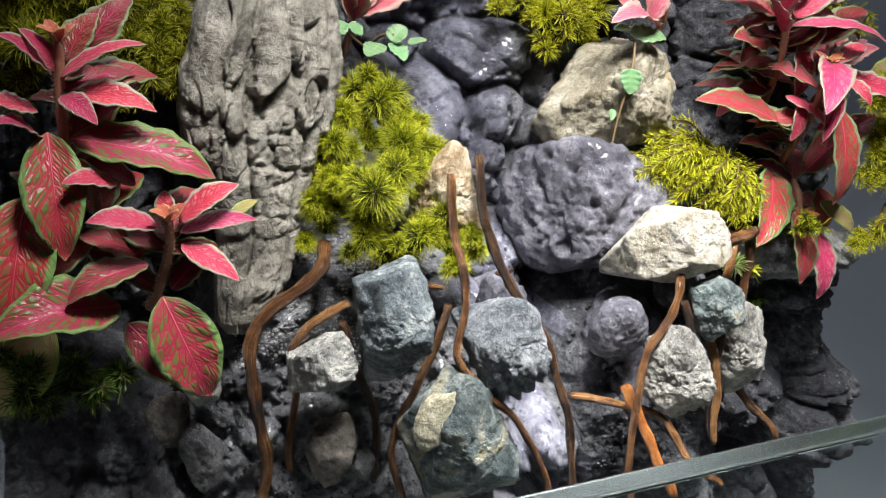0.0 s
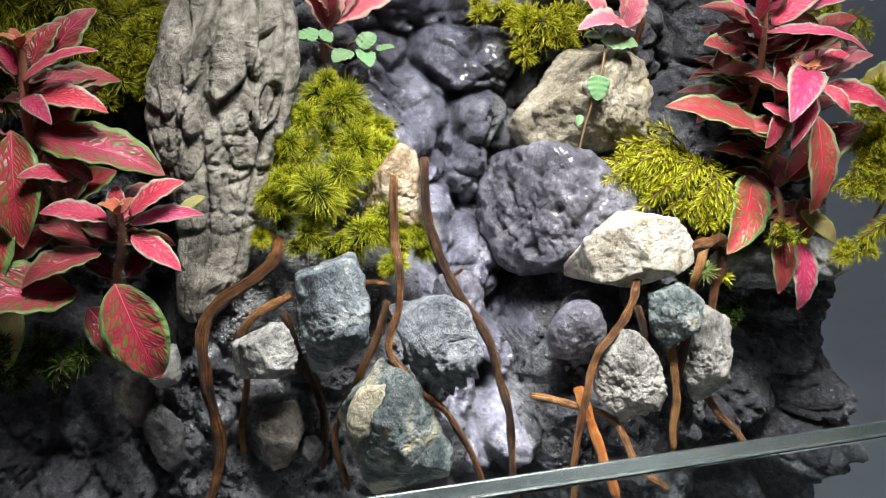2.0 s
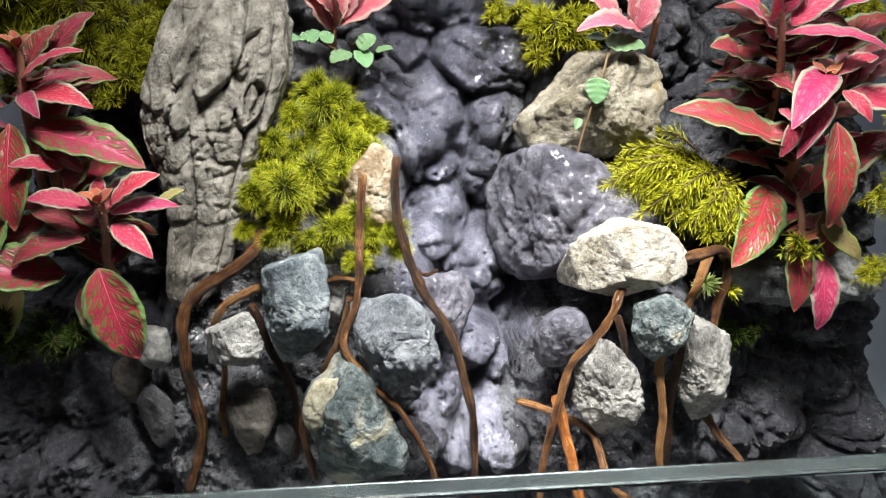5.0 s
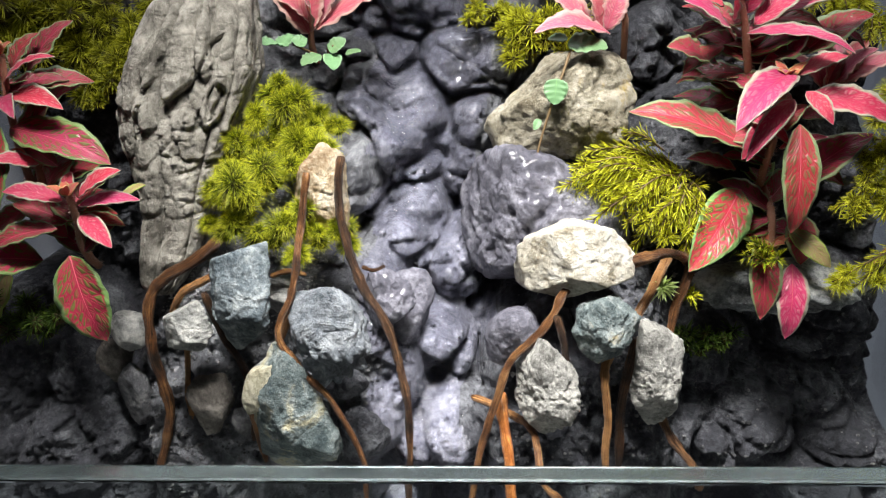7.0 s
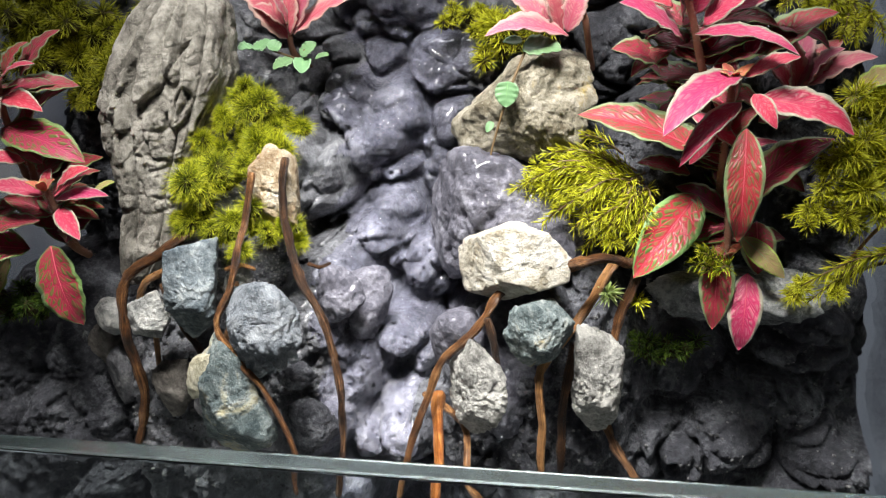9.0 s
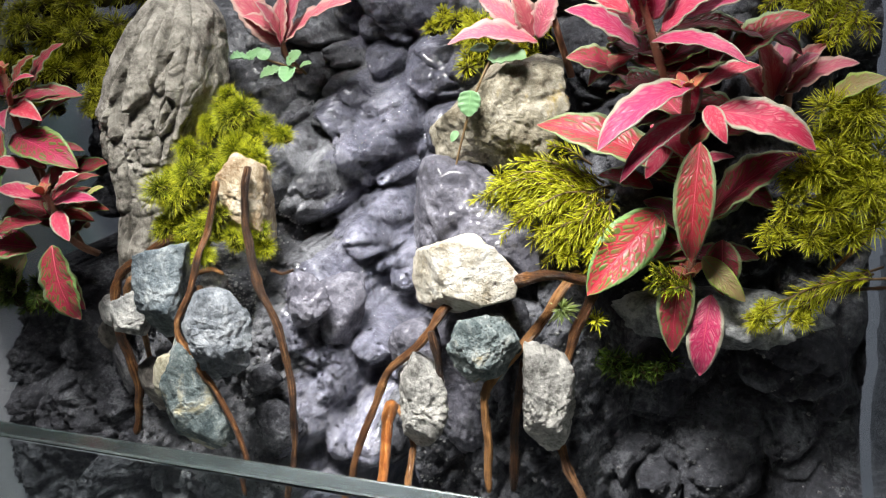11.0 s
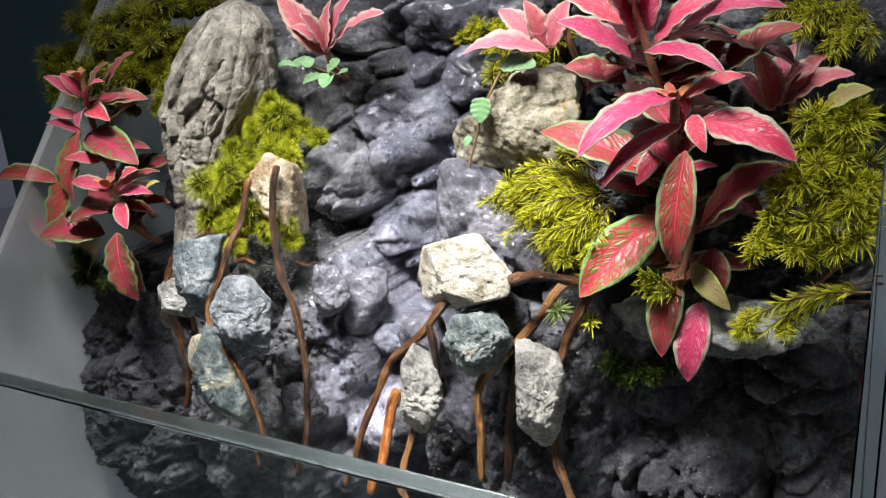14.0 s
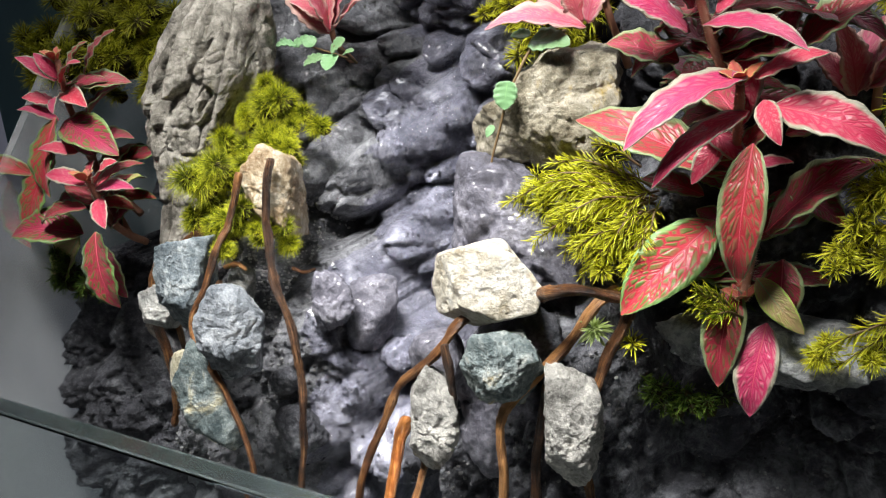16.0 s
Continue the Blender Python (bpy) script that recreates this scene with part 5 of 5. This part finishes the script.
plant("pink_plant", "pale pink plant above the waterfall wall", (-0.080, 0.150, 0.290),
      [[(-0.080, 0.152, 0.290), (-0.079, 0.140, 0.300), (-0.078, 0.136, 0.312)]], [
    ((-0.0790, 0.1360, 0.3040), (-0.0980, 0.1280, 0.3340), 0.0152, "p"),
    ((-0.0780, 0.1360, 0.3050), (-0.0800, 0.1220, 0.3250), 0.0115, "p"),
    ((-0.0780, 0.1360, 0.3050), (-0.0730, 0.1380, 0.3300), 0.0133, "p"),
    ((-0.0760, 0.1360, 0.3060), (-0.0350, 0.1280, 0.3220), 0.0173, "p"),
    ((-0.0770, 0.1360, 0.3060), (-0.0590, 0.1420, 0.3330), 0.0132, "p"),
    ((-0.0790, 0.1360, 0.3090), (-0.0890, 0.1240, 0.3190), 0.0099, "p"),
], 7, group="pale pink plants", stem_width=0.003)
plant("creeping_plant", "small mint-green creeper on the grey wall", (-0.070, 0.145, 0.292),
      [[(-0.072, 0.145, 0.290), (-0.070, 0.130, 0.298), (-0.066, 0.123, 0.299)], [(-0.072, 0.140, 0.292), (-0.084, 0.126, 0.300)]],
      [
    ((-0.0720, 0.1220, 0.2960), (-0.0790, 0.1160, 0.2920), 0.0088, "o"),
    ((-0.0680, 0.1220, 0.2970), (-0.0610, 0.1240, 0.3020), 0.0081, "o"),
    ((-0.0670, 0.1220, 0.2960), (-0.0650, 0.1140, 0.2900), 0.0080, "o"),
    ((-0.0610, 0.1220, 0.2960), (-0.0540, 0.1200, 0.2970), 0.0041, "o"),
    ((-0.0900, 0.1240, 0.3000), (-0.0840, 0.1280, 0.3040), 0.0089, "o"),
    ((-0.0780, 0.1240, 0.3000), (-0.0840, 0.1240, 0.3030), 0.0067, "o"),
    ((-0.0900, 0.1260, 0.3010), (-0.0950, 0.1180, 0.3010), 0.0104, "o"),
], 8, stem_mat=M["vine"], stem_width=0.0012)
plant("vine", "thin vine with round green leaves hanging over the ochre stone", (0.040, 0.125, 0.300),
      [[(0.040, 0.125, 0.300), (0.034, 0.112, 0.297), (0.028, 0.103, 0.283), (0.021, 0.101, 0.262), (0.017, 0.098, 0.243)]],
      [
    ((0.0270, 0.1020, 0.2850), (0.0260, 0.1000, 0.2750), 0.0098, "o"),
    ((0.0320, 0.1120, 0.2980), (0.0480, 0.1100, 0.2960), 0.0117, "o"),
    ((0.0320, 0.1120, 0.3000), (0.0240, 0.1120, 0.3000), 0.0052, "o"),
    ((0.0190, 0.0980, 0.2420), (0.0130, 0.0960, 0.2430), 0.0038, "o"),
    ((0.0200, 0.1020, 0.2690), (0.0180, 0.1000, 0.2650), 0.0033, "o"),
], 9, stem_mat=M["vine"], stem_width=0.0011)


# ---- mosses ----
MOSS_LEFT = [(-0.084, 0.098, 0.277, 0.0165), (-0.069, 0.100, 0.269, 0.0123), (-0.094, 0.096, 0.271, 0.0095), (-0.099, 0.088, 0.263, 0.0128), (-0.077, 0.090, 0.263, 0.0155),
             (-0.087, 0.097, 0.265, 0.0111), (-0.090, 0.066, 0.250, 0.0208), (-0.102, 0.080, 0.254, 0.0101), (-0.110, 0.080, 0.243, 0.0132), (-0.067, 0.088, 0.258, 0.0119),
             (-0.098, 0.074, 0.251, 0.0112), (-0.077, 0.074, 0.254, 0.0126), (-0.113, 0.078, 0.234, 0.0066)]
MOSS_ROOT = [(-0.076, 0.062, 0.242, 0.0129), (-0.059, 0.066, 0.238, 0.0114), (-0.086, 0.062, 0.235, 0.0117), (-0.096, 0.062, 0.235, 0.0117), (-0.071, 0.047, 0.229, 0.0092),
             (-0.067, 0.063, 0.236, 0.0096), (-0.055, 0.066, 0.228, 0.0075)]
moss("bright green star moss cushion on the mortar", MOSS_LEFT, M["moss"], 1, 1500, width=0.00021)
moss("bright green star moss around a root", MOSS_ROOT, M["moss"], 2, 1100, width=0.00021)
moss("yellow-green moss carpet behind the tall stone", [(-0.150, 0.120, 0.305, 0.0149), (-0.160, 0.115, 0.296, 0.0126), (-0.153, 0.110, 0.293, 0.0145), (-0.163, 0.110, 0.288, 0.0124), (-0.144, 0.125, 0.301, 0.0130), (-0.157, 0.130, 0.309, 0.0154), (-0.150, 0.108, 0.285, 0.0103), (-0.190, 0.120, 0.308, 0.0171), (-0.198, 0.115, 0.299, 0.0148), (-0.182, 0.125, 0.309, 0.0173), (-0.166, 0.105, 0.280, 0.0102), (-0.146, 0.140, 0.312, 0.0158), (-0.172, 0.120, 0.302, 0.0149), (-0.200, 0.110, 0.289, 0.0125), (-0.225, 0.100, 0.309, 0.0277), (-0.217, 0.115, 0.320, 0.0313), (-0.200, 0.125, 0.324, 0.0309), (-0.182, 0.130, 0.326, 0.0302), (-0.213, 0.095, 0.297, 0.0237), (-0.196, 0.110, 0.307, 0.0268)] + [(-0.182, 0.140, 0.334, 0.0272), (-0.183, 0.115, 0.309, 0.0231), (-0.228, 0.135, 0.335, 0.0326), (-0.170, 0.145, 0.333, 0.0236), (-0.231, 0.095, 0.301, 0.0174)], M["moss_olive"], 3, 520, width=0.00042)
moss("dark green moss under the pink plant", [(-0.200, 0.064, 0.200, 0.0146), (-0.182, 0.064, 0.197, 0.0136), (-0.191, 0.070, 0.200, 0.0118), (-0.206, 0.064, 0.207, 0.0116), (-0.177, 0.070, 0.198, 0.0089)], M["moss_dark"], 4, 240, width=0.0005)
moss("yellow-green moss tuft at the top of the wall", [(0.022, 0.150, 0.301, 0.0158), (0.013, 0.155, 0.303, 0.0145), (0.033, 0.155, 0.304, 0.0149), (0.016, 0.146, 0.293, 0.0130), (-0.009, 0.160, 0.309, 0.0104), (0.036, 0.150, 0.293, 0.0108), (0.007, 0.160, 0.308, 0.0119)], M["moss_yellow"], 5, 300, width=0.0005)
moss("pale green sprout beside a root", [(0.067, 0.076, 0.205, 0.0088)], M["sprout"], 6, 90, width=0.0009, cores=False, name="sprout")
moss("yellow-green sprout beside a root", [(0.079, 0.080, 0.200, 0.0077)], M["moss_yellow"], 7, 60, width=0.0008, cores=False, name="sprout")
moss("green moss tuft under the red leaves", [(0.102, 0.094, 0.215, 0.0105), (0.098, 0.098, 0.220, 0.0089), (0.109, 0.096, 0.213, 0.0077)], M["moss_dark"], 8, 110)
moss("dark green moss in the shade of the ledge", [(0.086, 0.100, 0.172, 0.0142), (0.099, 0.102, 0.172, 0.0118), (0.079, 0.100, 0.176, 0.0095)], M["moss_dark"], 9, 110)
sprigs("yellow-green feathery moss hanging under the ochre stone", [((0.0700, 0.1050, 0.2480), (0.0330, 0.1000, 0.2480)), ((0.0710, 0.1030, 0.2460), (0.0310, 0.0950, 0.2380)), ((0.0720, 0.1000, 0.2450), (0.0390, 0.0950, 0.2450)), ((0.0720, 0.1000, 0.2420), (0.0470, 0.0900, 0.2350)), ((0.0750, 0.0980, 0.2410), (0.0540, 0.0850, 0.2290)), ((0.0760, 0.0950, 0.2390), (0.0650, 0.0800, 0.2250)), ((0.0750, 0.1050, 0.2480), (0.0460, 0.1050, 0.2520)), ((0.0770, 0.1050, 0.2460), (0.0580, 0.1050, 0.2500)), ((0.0810, 0.1000, 0.2450), (0.0710, 0.0850, 0.2370)), ((0.0800, 0.0950, 0.2350), (0.0770, 0.0800, 0.2260)), ((0.0800, 0.0900, 0.2360), (0.0700, 0.0800, 0.2300)), ((0.0780, 0.1000, 0.2430), (0.0590, 0.0850, 0.2390)), ((0.0810, 0.1000, 0.2380), (0.0820, 0.0800, 0.2310)), ((0.0710, 0.1100, 0.2490), (0.0510, 0.1100, 0.2530)), ((0.0810, 0.1000, 0.2430), (0.0600, 0.0950, 0.2470))], M["moss_yellow"], 11, jitter=3)
sprigs("yellow-green feathery moss at the side glass", [((0.1760, 0.1000, 0.2530), (0.1430, 0.0880, 0.2510)), ((0.1760, 0.1000, 0.2470), (0.1450, 0.0900, 0.2600)), ((0.1690, 0.1050, 0.2570), (0.1490, 0.0950, 0.2660)), ((0.1760, 0.1000, 0.2430), (0.1340, 0.0850, 0.2340)), ((0.1740, 0.1050, 0.2570), (0.1540, 0.1000, 0.2700)), ((0.1750, 0.1000, 0.2430), (0.1480, 0.0850, 0.2420)), ((0.1770, 0.1000, 0.2400), (0.1580, 0.0880, 0.2440)), ((0.1790, 0.0850, 0.2210), (0.1330, 0.0780, 0.2060)), ((0.1720, 0.0880, 0.2210), (0.1410, 0.0780, 0.2030)), ((0.1720, 0.1080, 0.2640), (0.1580, 0.1050, 0.2740)), ((0.1750, 0.0900, 0.2230), (0.1480, 0.0800, 0.2060)), ((0.1770, 0.1000, 0.2360), (0.1640, 0.0900, 0.2490)), ((0.1740, 0.1100, 0.2670), (0.1650, 0.1050, 0.2740)), ((0.1760, 0.1000, 0.2510), (0.1530, 0.0850, 0.2550)), ((0.1710, 0.0950, 0.2370), (0.1520, 0.0850, 0.2320))], M["moss_yellow"], 12, jitter=1)
sprigs("yellow-green feathery moss at the top", [((0.1560, 0.1400, 0.3070), (0.1460, 0.1200, 0.3010)), ((0.1600, 0.1400, 0.3040), (0.1550, 0.1200, 0.2980)), ((0.1650, 0.1400, 0.3020), (0.1620, 0.1200, 0.3000)), ((0.1510, 0.1500, 0.3100), (0.1480, 0.1300, 0.3080)), ((0.1470, 0.1500, 0.3090), (0.1430, 0.1300, 0.3090)), ((0.1620, 0.1500, 0.3090), (0.1570, 0.1300, 0.3030))], M["moss_yellow"], 13, jitter=4)
sprigs("green feathery moss beside the ledge", [((0.1110, 0.0850, 0.2120), (0.1010, 0.0750, 0.2230)), ((0.1110, 0.0850, 0.2120), (0.1040, 0.0750, 0.2160)), ((0.1090, 0.0850, 0.2120), (0.0990, 0.0780, 0.2170))], M["moss"], 14, jitter=2)
moss("yellow-green spiky moss tufts at the side glass", [(0.156, 0.098, 0.270, 0.0154), (0.163, 0.094, 0.259, 0.0173), (0.151, 0.088, 0.255, 0.0141), (0.161, 0.090, 0.247, 0.0173), (0.148, 0.086, 0.240, 0.0122), (0.157, 0.088, 0.234, 0.0133), (0.142, 0.084, 0.234, 0.0102), (0.139, 0.080, 0.206, 0.0096), (0.150, 0.080, 0.206, 0.0103), (0.166, 0.100, 0.273, 0.0154), (0.169, 0.092, 0.241, 0.0174), (0.136, 0.079, 0.205, 0.0075), (0.144, 0.088, 0.253, 0.0101), (0.165, 0.090, 0.236, 0.0123), (0.170, 0.095, 0.254, 0.0143)], M["moss_yellow"], 21, 260, width=0.0004, cores=False)
moss("yellow-green spiky moss tufts under the ochre stone", [(0.040, 0.098, 0.245, 0.0102), (0.052, 0.092, 0.237, 0.0104), (0.058, 0.100, 0.244, 0.0100), (0.071, 0.090, 0.234, 0.0101), (0.062, 0.085, 0.229, 0.0093), (0.079, 0.083, 0.227, 0.0086), (0.035, 0.096, 0.239, 0.0084), (0.069, 0.080, 0.225, 0.0069)], M["moss_yellow"], 22, 170, width=0.0004, cores=False)
